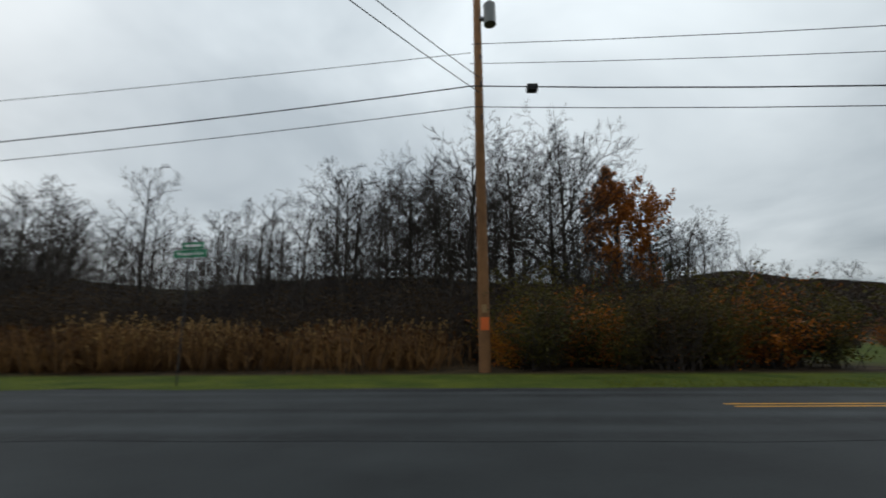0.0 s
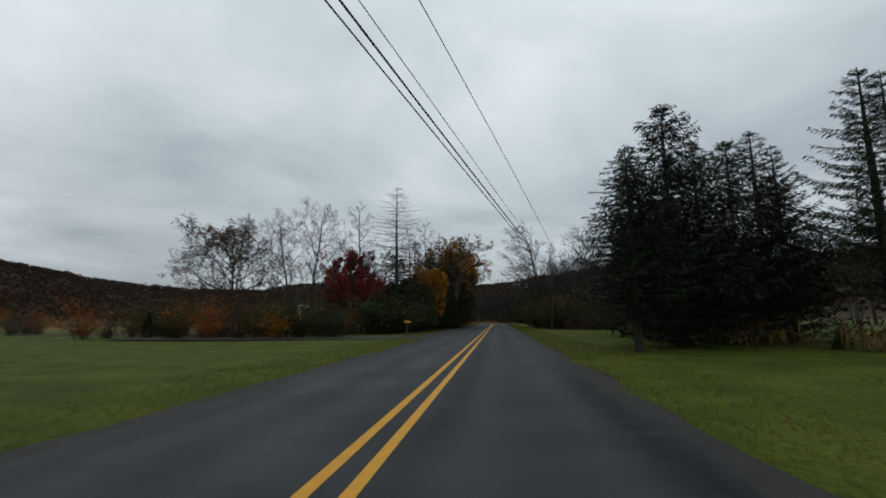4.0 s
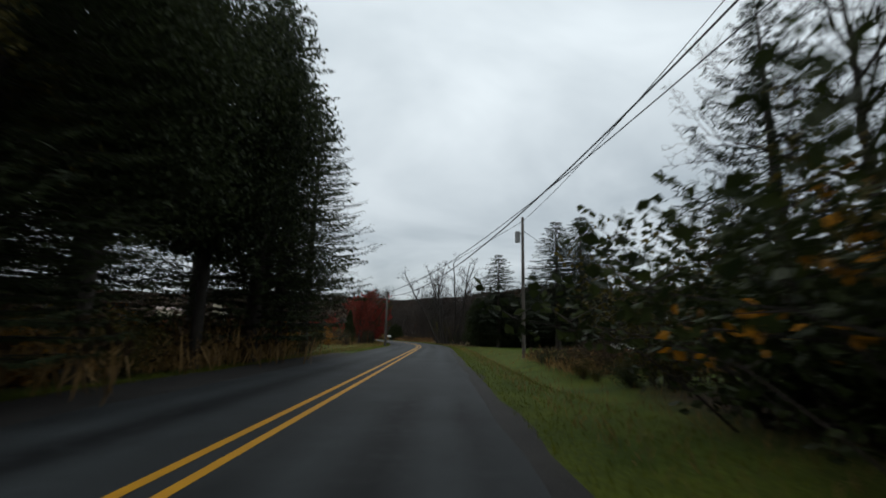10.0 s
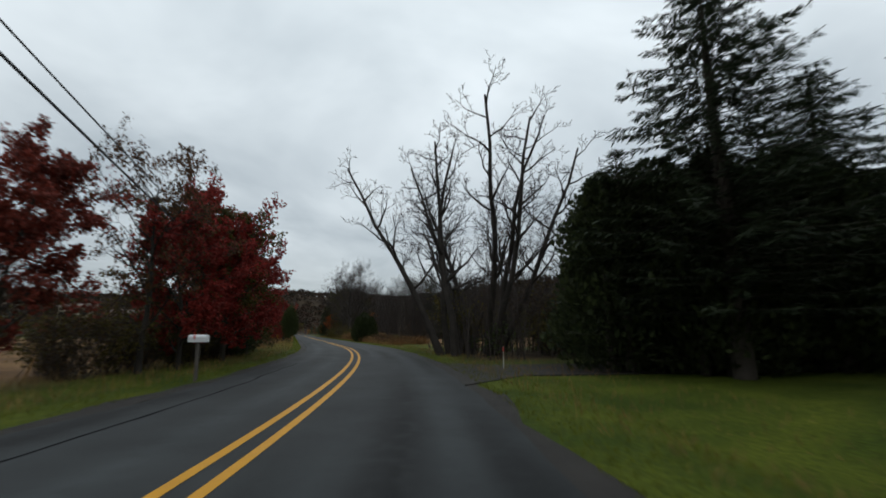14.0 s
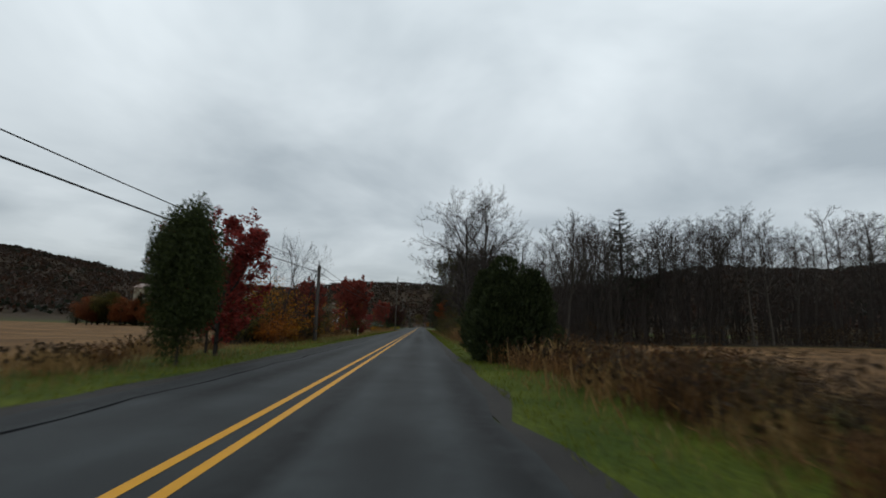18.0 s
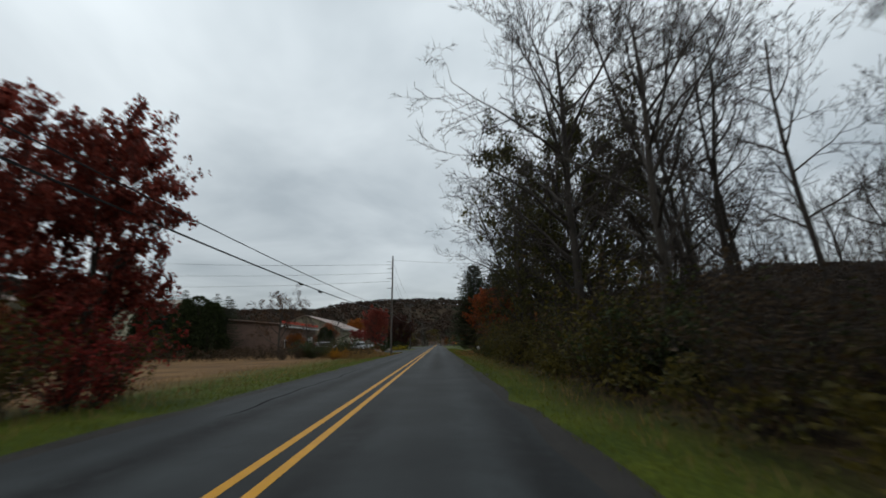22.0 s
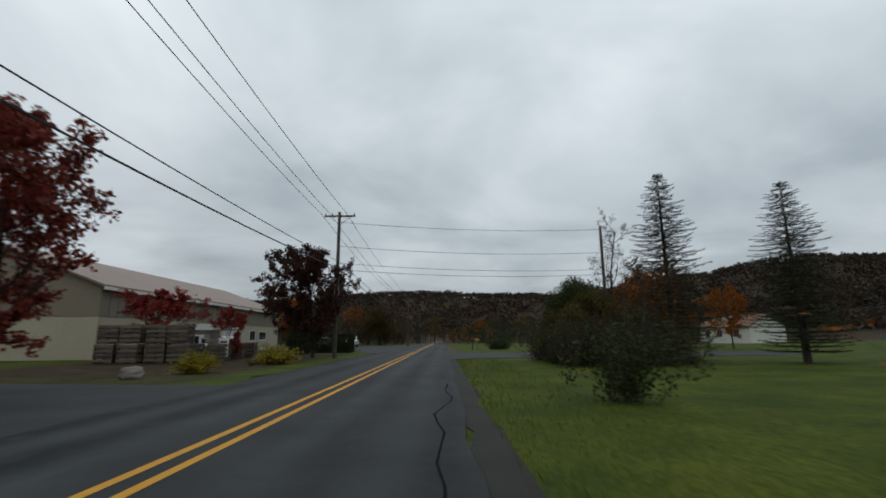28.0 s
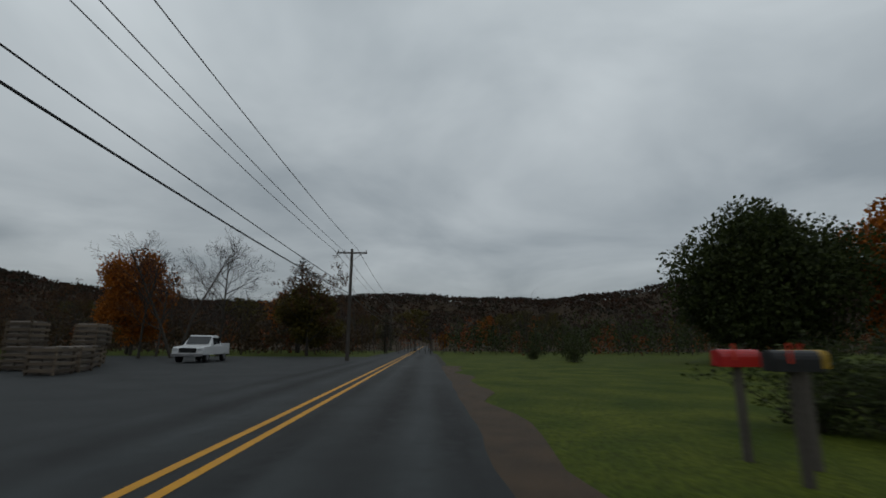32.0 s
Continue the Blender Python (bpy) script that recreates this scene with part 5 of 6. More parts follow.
p0 = build_pole(4.85, -10.4, 20.5, wood=WOOD_POLE, label="reddish-brown wooden utility pole with a transformer", r=0.26)
part("transformer", cyl_bm(0.3, 0.3, 16.6, 17.7, 20, cyl_bm(0.2, 0.16, 17.7, 17.85, 16, m=Matrix.Translation((0.3, 0.6, 0))), m=Matrix.Translation((0.3, 0.6, 0))), CAN, p0, "grey pole transformer can")
part("bracket", box_bm(0.0, 0.25, 0.1, 0.34, 17.0, 17.1, 0.01), STEEL, p0)
part("marker_tag", box_bm(0.24, 0.265, -0.17, 0.2, 1.75, 2.3, 0.004), ORANGE_TAG, p0, "orange marker tag")
part("number_plate", box_bm(0.245, 0.265, -0.1, 0.12, 2.5, 2.85, 0.004), TAG_TAN, p0, "small tan tag")
for z in (11.6, 13.4, 14.8):
    part("insulator", cyl_bm(0.06, 0.04, 0, 0.22, 8, m=Matrix.Translation((0.2, 0.1, z))), PORCELAIN, p0)
eq = build_pole(129.2, 8.3, 10.2, r=0.14)
part("transformer", cyl_bm(0.2, 0.2, 8.3, 9.1, 16, m=Matrix.Translation((-0.36, 0.1, 0))), CAN, eq, "grey pole transformer can")
part("bracket", box_bm(-0.3, 0, 0.05, 0.15, 8.9, 9.0, 0.005), STEEL, eq)
build_pole(152.1, -4.1, 6.5, label="grey utility pole standing in roadside weeds")
build_pole(236.0, -6.1, 5.8)
rp = build_pole(316.8, -4.7, 13.6, lean=(0.25, 0.0), label="tall dark utility pole at the yard's edge", r=0.14)
for z in (9.0, 10.4, 11.8, 12.8):
    part("insulator", box_bm(-0.55, 0.2, -0.03, 0.03, z - 0.03, z + 0.03, 0.005), PORCELAIN, rp)
build_pole(366.0, -5.1, 11.0, arm=1.2, label="utility pole with a crossarm beside a red tree")
build_pole(371.7, 17.0, 11.1, label="bare utility pole at the corner of the lane")
build_pole(418.9, -3.9, 9.0, arm=1.25, label="utility pole with a crossarm by the yard")
build_pole(470, -4.6, 9.0, arm=1.2)
for s, l in ((352, -66), (346, -72)):
    build_pole(s, l, 15, arm=1.4, label="far utility pole with a crossarm behind evergreens")

# main line across the junction, then down the right-hand side, over to the field side and on to the yard
LINE = [(-60, -11.5, 9.0), (4.5, -10.3, 13.4), (102.2, 10.4, 10.4), (152.1, -4.1, 6.1), (236.0, -6.1, 5.25), (316.8, -4.6, 5.6), (366.0, -5.0, 6.6), (418.9, -3.9, 5.3), (470, -4.6, 5.3)]
build_pole(102.2, 10.4, 11.5, label="weathered utility pole standing in the brush", r=0.11)
for (s0, l0, z0), (s1, l1, z1) in zip(LINE, LINE[1:]):
    wire(over(s0, l0, z0), over(s1, l1, z1), 4.8 if s0 == 4.5 else 2.4 if s0 == 102.2 else 0.9 if s1 - s0 > 60 else 0.6, 0.03, "thick black cable slung between poles", 2.6 if s0 == 4.5 else 0.0)
    wire(over(s0, l0, z0 - 1.1 if z0 > 8 else z0 + 0.5), over(s1, l1, z1 - 1.1 if z1 > 8 else z1 + 0.5), 4.4 if s0 == 4.5 else 1.5 if s0 == 102.2 else 0.8 if s1 - s0 > 60 else 0.5, 0.02, bow=2.9 if s0 == 4.5 else 0.0)
for dz, dl in ((0.1, 0.8), (0.2, -0.9)):
    wire(over(4.5, -10.3 + dl, 15.0 + dz), over(102.2, 10.4 + dl, 11.4), 4.2, 0.016, bow=2.6)
wire(over(-60, -11.5, 11.0), over(4.5, -10.3, 15.2), 0.5, 0.016)
build_pole(-60, -11.5, 11.4, wood=WOOD_POLE)
build_pole(-12, 12.5, 15.0, wood=WOOD_POLE, label="wooden utility pole on the corner of the side road")
for z in (13.0, 13.8):
    wire(over(4.85, -10.2, z), over(-12, 12.5, z + 0.4), 0.5, 0.02)
cb = Vector(over(7.3, -9.75, 12.9))
sp0 = part("cable_closure", box_bm(-0.18, 0.18, -0.25, 0.25, -0.16, 0.16, 0.03), WIRE, thing("splice_box", "black splice box hung on the overhead cable", "cable box", m=Matrix.Translation(cb)))
for dl in (-1.5, -0.8, 0.5):
    wire(over(316.8, -4.6 + dl * 0.2, 12.6 + dl * 0.6), over(366.0, -5.1 + dl, 10.95), 0.7, 0.017)
    wire(over(366.0, -5.1 + dl, 10.95), over(418.9, -3.9 + dl, 8.95), 0.8, 0.017)
    wire(over(418.9, -3.9 + dl, 8.95), over(470, -4.6 + dl, 8.9), 0.5, 0.017)
for z0, z1 in ((10.2, 10.8), (8.3, 8.7), (7.0, 7.2), (6.5, 6.75)):
    wire(over(366.0, -5.1, z0), over(371.7, 17.0, z1), 0.35, 0.017)
wire(over(316.8, -4.6, 13.0), over(318, 40, 12), 0.5, 0.017)
wire(over(129.2, 8.3, 9.2), over(163, 36, 6.0), 0.5, 0.02)
wire(over(152.1, -4.1, 6.3), over(129.2, 8.3, 9.9), 0.3, 0.016)
wire(over(129.2, 8.3, 9.9), over(102.2, 10.4, 11.2), 0.5, 0.016)
for s in (135.4, 137.2):
    z = 6.1 + 4.3 * (152.1 - s) / 49.9 - 9.6 * (152.1 - s) * (s - 102.2) / 49.9 ** 2
    so = Soup(); so.tube([over(s - 0.3, -4.1 + 14.5 * (152.4 - s) / 49.9, z - 0.01), over(s + 0.3, -4.1 + 14.5 * (151.8 - s) / 49.9, z + 0.01)], [0.05, 0.05], 8, cap=True)
    tagged(so.put("cable_splice", WIRE), "black splice sleeve on the overhead cable", "cable splice")
for z0, s1, l1 in ((12.4, 300, -60), (11.2, 304, -62), (10.0, 308, -64)):
    wire(over(316.8, -4.6, z0), over(s1, l1, z0), 0.8, 0.017)
splice = Soup()
for s in (277, 281):
    p = Vector(over(s, -5.4, 4.53))
    d = (Vector(over(s + 1, -5.4, 4.53)) - p).normalized()
    sp_ = Soup(); sp_.tube([p - d * 0.35, p - d * 0.25, p + d * 0.25, p + d * 0.35], [0.02, 0.06, 0.06, 0.02], 8)
    tagged(sp_.put("cable_splice", WIRE), "black splice sleeve on the overhead cable", "cable splice")


# ---- buildings ----
SIDING = mat("white_siding", (0.62, 0.62, 0.56), (0.5, 0.5, 0.45), scale=0.5, fine=12, rough=0.6, bump=0.1)
BRICKW = mat("brown_brickwork", (0.20, 0.13, 0.10), (0.11, 0.075, 0.06), scale=1.5, fine=22, rough=0.85, bump=0.4)
SHINGLE = mat("brown_shingles", (0.20, 0.12, 0.085), (0.12, 0.075, 0.055), scale=0.8, fine=14, rough=0.85, bump=0.4)
METALW = mat("beige_metal_panel", (0.43, 0.39, 0.29), (0.33, 0.30, 0.22), scale=0.3, fine=6, rough=0.55, bump=0.05)
METALD = mat("olive_metal_panel", (0.24, 0.205, 0.15), (0.17, 0.145, 0.11), scale=0.3, fine=6, rough=0.55, bump=0.05)
TANROOF = mat("tan_metal_roof", (0.26, 0.185, 0.15), (0.18, 0.13, 0.105), scale=0.3, fine=6, rough=0.5, bump=0.05)
REDTRIM = mat("red_safety_fence", (0.62, 0.06, 0.03), (0.45, 0.04, 0.025), rough=0.5, bump=0.0)
TRIM = mat("white_trim", (0.68, 0.68, 0.65), (0.55, 0.55, 0.52), rough=0.5, bump=0.05)
GLASSD = mat("dark_window_glass", (0.03, 0.034, 0.038), (0.02, 0.022, 0.025), rough=0.06, bump=0.0, spec=0.5)
RUBBER = mat("tyre_rubber", (0.018, 0.018, 0.019), (0.012, 0.012, 0.012), rough=0.75, bump=0.1)
PAINT_W = mat("white_car_paint", (0.66, 0.67, 0.68), (0.58, 0.59, 0.6), scale=0.6, fine=5, rough=0.25, bump=0.0, spec=0.5)
PAINT_R = mat("red_car_paint", (0.42, 0.02, 0.02), (0.32, 0.015, 0.015), scale=0.6, fine=5, rough=0.25, bump=0.0, spec=0.5)
LAMP_R = mat("red_lamp_lens", (0.35, 0.015, 0.015), (0.25, 0.01, 0.01), rough=0.2, bump=0.0, spec=0.5)
LAMP_C = mat("clear_lamp_lens", (0.5, 0.52, 0.54), (0.4, 0.42, 0.44), rough=0.15, bump=0.0, spec=0.5)
STONE = mat("stacked_stone", (0.22, 0.19, 0.165), (0.11, 0.095, 0.085), scale=2.0, fine=18, bump=0.6, obj=0.6)
BOARD = mat("raw_board", (0.16, 0.125, 0.09), (0.07, 0.055, 0.042), scale=1.5, fine=16, bump=0.3, obj=0.5)


def window(parent, x0, x1, y, z0, z1, mullions=1, bars=0):
    """A window on a wall that faces -y: frame, sill and one pane a light."""
    w = part("window_frame", box_bm(x0 - 0.08, x1 + 0.08, y - 0.05, y + 0.02, z0 - 0.08, z1 + 0.08, 0.01), TRIM, parent)
    n = mullions + 1
    for i in range(n):
        a, b = x0 + (x1 - x0) * i / n + 0.03, x0 + (x1 - x0) * (i + 1) / n - 0.03
        part("pane", box_bm(a, b, y - 0.065, y - 0.053, z0, z1), GLASSD, w)
    part("sill", box_bm(x0 - 0.12, x1 + 0.12, y - 0.12, y - 0.052, z0 - 0.14, z0 - 0.085, 0.005), TRIM, w)


def gable_bm(x0, x1, y0, y1, z0, rise, over=0.4, thick=0.16):
    """A gable roof with its ridge along x, as a folded slab."""
    bm = bmesh.new()
    ym = (y0 + y1) / 2
    prof = [(y0 - over, z0 - over * rise / (ym - y0)), (ym, z0 + rise), (y1 + over, z0 - over * rise / (ym - y0))]
    vs = []
    for x in (x0 - over, x1 + over):
        vs.append([bm.verts.new((x, y, z)) for y, z in prof] + [bm.verts.new((x, y, z + thick)) for y, z in reversed(prof)])
    for i in range(6):
        bm.faces.new((vs[0][i], vs[0][(i + 1) % 6], vs[1][(i + 1) % 6], vs[1][i]))
    bm.faces.new(vs[0][::-1]); bm.faces.new(vs[1])
    bmesh.ops.recalc_face_normals(bm, faces=bm.faces[:])
    return bm


def gable_wall_bm(x, y0, y1, z0, rise, t=0.2):
    bm = bmesh.new()
    ym = (y0 + y1) / 2
    a = [bm.verts.new((x, *p)) for p in ((y0, z0), (y1, z0), (ym, z0 + rise))]
    b = [bm.verts.new((x + t, *p)) for p in ((y0, z0), (y1, z0), (ym, z0 + rise))]
    bm.faces.new(a[::-1]); bm.faces.new(b)
    for i in range(3):
        bm.faces.new((a[i], a[(i + 1) % 3], b[(i + 1) % 3], b[i]))
    bmesh.ops.recalc_face_normals(bm, faces=bm.faces[:])
    return bm


def build_house():
    """The split-level house behind its lawn; local x runs along the front."""
    x, y = road_xy(162.8, 39.6)
    e = thing("house", "white split-level house with brown roof and bay window", "house", m=pose(x, y, 0, 0, 0, -14))
    part("lower_wall", box_bm(0.3, 18.7, 0.35, 8, -0.2, 2.3), BRICKW, e, "brown brick lower storey")
    up = part("upper_wall", box_bm(0, 19, 0, 8.2, 2.3, 5.0), SIDING, e, "white clapboard upper storey")
    for k in range(12):
        part("clapboard", box_bm(-0.02, 19.02, -0.03, -0.002, 2.32 + 0.222 * k, 2.32 + 0.222 * k + 0.205), SIDING, up)
    part("roof", gable_bm(0, 19, 0, 8.2, 5.0, 1.9, 0.55), SHINGLE, e, "brown shingled roof")
    part("gable", gable_wall_bm(0, 0, 8.2, 5.0, 1.85), SIDING, e)
    part("gable", gable_wall_bm(18.8, 0, 8.2, 5.0, 1.85), SIDING, e)
    part("cross_gable", gable_bm(-1.9, 1.9, -2.3, 2.3, 0, 1.2, 0.3), SHINGLE, e).matrix_local = pose(9.4, 1.6, 5.05, 0, 0, 90)
    part("gutter", box_bm(-0.5, 19.5, -0.62, -0.5, 4.62, 4.74, 0.02), TRIM, e)
    for a, b in ((1.2, 2.3), (3.6, 4.7), (12.6, 13.8), (16, 17.2)):
        window(e, a, b, -0.03, 3.3, 4.4)
    bay = part("bay_window", box_bm(8.0, 10.8, -0.55, -0.032, 2.9, 4.5, 0.02), TRIM, e)
    for i in range(3):
        part("pane", box_bm(8.2 + 0.84 * i, 8.94 + 0.84 * i, -0.57, -0.555, 3.15, 4.3), GLASSD, bay)
    for a, b in ((1.4, 2.6), (3.8, 5.0), (11.6, 12.8)):
        window(e, a, b, 0.33, 0.9, 1.7)
    door = part("front_door", box_bm(6.0, 6.95, 0.28, 0.348, 0.1, 2.15, 0.01), BOARD, e)
    part("door_handle", box_bm(6.82, 6.88, 0.22, 0.278, 1.05, 1.15, 0.01), STEEL, door)
    part("step", box_bm(5.6, 7.4, -0.6, 0.27, -0.1, 0.12, 0.02), STONE, e)
    part("chimney", box_bm(4.6, 5.3, 5.2, 5.9, 5.5, 7.5, 0.02), BRICKW, e)


build_house()


def build_arbor():
    x, y = road_xy(158.5, 30.2)
    e = thing("garden_arbor", "white garden arbor on the lawn", "arbor", m=pose(x, y, 0, 0, 0, -14))
    for px in (0, 1.2):
        for py in (0, 0.7):
            part("post", box_bm(px - 0.05, px + 0.05, py - 0.05, py + 0.05, -0.1, 2.1, 0.01), TRIM, e)
    for py in (-0.08, 0.6):
        part("beam", box_bm(-0.25, 1.45, py, py + 0.08, 2.1, 2.22, 0.01), TRIM, e)
    for k in range(6):
        part("slat", box_bm(-0.15 + 0.28 * k, -0.09 + 0.28 * k, -0.25, 0.95, 2.22, 2.28), TRIM, e)
    f = thing("picket_fence", "low white picket fence by the arbor", "fence", m=pose(x, y, 0, 0, 0, -14))
    part("rail", box_bm(-3.2, -0.2, 0, 0.04, 0.25, 0.33), TRIM, f)
    part("rail", box_bm(-3.2, -0.2, 0, 0.04, 0.65, 0.73), TRIM, f)
    proto = part("picket", box_bm(-3.2, -3.12, -0.03, -0.002, 0.02, 0.9, 0.01), TRIM, f)
    for k in range(1, 20):
        o = new("picket", proto.data); o.parent = f; o.matrix_local = Matrix.Translation((0.156 * k, 0, 0))


build_arbor()


def build_warehouse(s0, s1, l_front, depth, eave, rise, label, roof_m, upper, lower, band, openings=(), doors=()):
    """A long shed along the road; local x runs with the road, y away from it."""
    x, y = road_xy(s0, l_front)
    e = thing("warehouse", label, "warehouse", m=pose(x, y, 0, 0, 0, math.degrees(centre(s0)[2]) + 90))
    L = s1 - s0
    part("lower_wall", box_bm(0, L, 0, depth, -0.2, band), lower, e)
    part("upper_wall", box_bm(-0.03, L + 0.03, -0.03, depth + 0.03, band, eave), upper, e)
    proto = None
    for k in range(int(L / 0.9)):
        if proto is None:
            proto = part("rib", box_bm(0.0, 0.06, -0.075, -0.033, band + 0.02, eave - 0.02), upper, e)
        else:
            o = new("rib", proto.data); o.parent = e; o.matrix_local = Matrix.Translation((0.9 * k, 0, 0))
    part("roof", gable_bm(0, L, 0, depth, eave, rise, 0.5), roof_m, e)
    for gx in (0, L - 0.2):
        part("gable", gable_wall_bm(gx, 0, depth, eave, rise - 0.05), upper, e)
    part("fascia", box_bm(-0.5, L + 0.5, -0.62, -0.52, eave - 0.42, eave - 0.18, 0.01), TRIM, e)
    for a, b, z0, z1 in openings:
        window(e, a, b, 0.0, z0, z1)
    for a, b, h in doors:
        d = part("roller_door", box_bm(a, b, -0.06, -0.004, 0.0, h), TRIM, e)
        for k in range(int(h / 0.5)):
            part("door_slat", box_bm(a + 0.03, b - 0.03, -0.085, -0.062, 0.04 + 0.5 * k, 0.5 + 0.5 * k), TRIM, d)
    return e


build_warehouse(365, 401, -22, 17, 5.4, 3.2, "long beige metal warehouse with a tan roof", TANROOF, METALD, METALW, 3.1,
                openings=((26, 27.6, 1.3, 2.5), (29, 31.2, 1.4, 2.4), (6, 8, 1.3, 2.5)), doors=((13, 16.5, 3.0), (19, 22.5, 3.0)))
low = build_warehouse(322, 343, -22, 14, 4.6, 0.7, "low brown brick building with red fencing on its roof", TANROOF, BRICKW, BRICKW, 2.4,
                      openings=((3, 5, 1.2, 2.2),), doors=((15.5, 18.5, 2.9), (9, 12, 2.9)))
proto = part("fence_picket", box_bm(0, 0.05, -0.5, -0.46, 4.62, 5.15), REDTRIM, low)
for k in range(1, 60):
    o = new("fence_picket", proto.data); o.parent = low; o.matrix_local = Matrix.Translation((0.35 * k, 0, 0.05 * math.sin(k * 1.7)))
part("fence_rail", box_bm(0, 21, -0.47, -0.455, 4.8, 5.0), REDTRIM, low)
# far barns past the field
for s, l, ln, turn, m1, lab in ((99, -127, 9, 60, SIDING, "small white farmhouse beyond the field"),):
    x, y = road_xy(s, l)
    e = thing("farmhouse", lab, "house", m=pose(x, y, land(x, y) - 0.2, 0, 0, turn))
    part("wall", box_bm(0, ln, 0, 10, -1, 4.2), m1, e)
    part("roof", gable_bm(0, ln, 0, 10, 4.2, 2.6, 0.5), METALW, e)
    part("gable", gable_wall_bm(0, 0, 10, 4.2, 2.5), m1, e)
    part("gable", gable_wall_bm(ln - 0.2, 0, 10, 4.2, 2.5), m1, e)
    for k in range(int(ln / 4)):
        window(e, 1.2 + 4 * k, 2.4 + 4 * k, 0, 1.4, 2.6)
x, y = road_xy(428, 56)
e = thing("house", "white house behind the broad trees", "house", m=pose(x, y, 0, 0, 0, -60))
part("wall", box_bm(0, 12, 0, 8, -0.3, 3.2), SIDING, e)
part("roof", gable_bm(0, 12, 0, 8, 3.2, 2.0, 0.5), SHINGLE, e)
part("gable", gable_wall_bm(0, 0, 8, 3.2, 1.95), SIDING, e)
part("gable", gable_wall_bm(11.8, 0, 8, 3.2, 1.95), SIDING, e)
for a in (1.5, 4.5, 8.5):
    window(e, a, a + 1.2, 0, 1.2, 2.4)


# ---- vehicles ----
def prism(profile, half, bevel=0.04, taper=0.0, ztaper=1.0):
    """A side outline drawn out across the width; upper points lean inwards."""
    bm = bmesh.new()
    rows = []
    for sx in (-1, 1):
        rows.append([bm.verts.new((sx * (half - taper * max(0.0, z - ztaper)), y, z)) for y, z in profile])
    n = len(profile)
    for i in range(n):
        bm.faces.new((rows[0][i], rows[0][(i + 1) % n], rows[1][(i + 1) % n], rows[1][i]))
    bm.faces.new(rows[0][::-1]); bm.faces.new(rows[1])
    bmesh.ops.recalc_face_normals(bm, faces=bm.faces[:])
    bmesh.ops.bevel(bm, geom=bm.edges[:], offset=bevel, segments=2, affect="EDGES", profile=0.6)
    return bm


def wheels(e, ys, half, r):
    for y in ys:
        for sx in (-1, 1):
            m = Matrix.Translation((sx * (half - 0.1), y, r)) @ Matrix.Rotation(radians(90), 4, "Y")
            w = part("wheel", cyl_bm(r, r, -0.12, 0.12, 22, m=m), RUBBER, e)
            part("rim", cyl_bm(r * 0.6, r * 0.55, 0.121, 0.14, 16, m=m @ (Matrix() if sx > 0 else Matrix.Rotation(math.pi, 4, "X"))), STEEL, w)


def build_pickup(m, label, paint):
    e = thing("pickup_truck", label, "pickup truck", m=m)
    part("body", prism([(-2.75, 0.5), (-2.75, 1.12), (-0.9, 1.14), (1.15, 1.14), (2.6, 1.05), (2.75, 0.85), (2.75, 0.5)], 0.98, 0.05), paint, e)
    part("cab", prism([(-0.95, 1.12), (-0.8, 1.78), (-0.45, 1.86), (0.55, 1.84), (1.25, 1.13)], 0.93, 0.05, 0.25, 1.1), paint, e)
    bed = part("bed_liner", box_bm(-0.82, 0.82, -2.62, -1.02, 1.125, 1.16), RUBBER, e)
    for sx in (-1, 1):
        part("bed_rail", box_bm(sx * 0.9 - 0.07, sx * 0.9 + 0.07, -2.72, -0.95, 1.12, 1.3, 0.02), paint, e)
        part("side_window", box_bm(sx * 0.845 - 0.05, sx * 0.845 + 0.05, -0.65, -0.08, 1.24, 1.68, 0.01), GLASSD, e)
        part("side_window", box_bm(sx * 0.845 - 0.05, sx * 0.845 + 0.05, 0.0, 0.62, 1.24, 1.68, 0.01), GLASSD, e)
        part("mirror", box_bm(sx * 1.05 - 0.08, sx * 1.05 + 0.08, 0.72, 0.84, 1.2, 1.42, 0.02), RUBBER, e)
        part("tail_lamp", box_bm(sx * 0.9 - 0.06, sx * 0.9 + 0.06, -2.78, -2.72, 0.8, 1.1, 0.01), LAMP_R, e)
        part("headlight", box_bm(sx * 0.78 - 0.16, sx * 0.78 + 0.16, 2.7, 2.775, 0.78, 0.96, 0.01), LAMP_C, e)
    part("tailgate", box_bm(-0.83, 0.83, -2.74, -2.64, 1.12, 1.29, 0.01), paint, e)
    w = part("windscreen", box_bm(-0.74, 0.74, -0.005, 0.005, -0.36, 0.36), GLASSD, e)
    w.matrix_local = pose(0, 0.96, 1.5, 44, 0, 0)
    part("grille", box_bm(-0.55, 0.55, 2.72, 2.78, 0.68, 0.98, 0.01), RUBBER, e)
    part("bumper", box_bm(-0.98, 0.98, 2.7, 2.88, 0.42, 0.62, 0.03), STEEL, e)
    part("bumper", box_bm(-0.98, 0.98, -2.9, -2.74, 0.42, 0.62, 0.03), STEEL, e)
    wheels(e, (-1.7, 1.75), 0.95, 0.39)
    return e


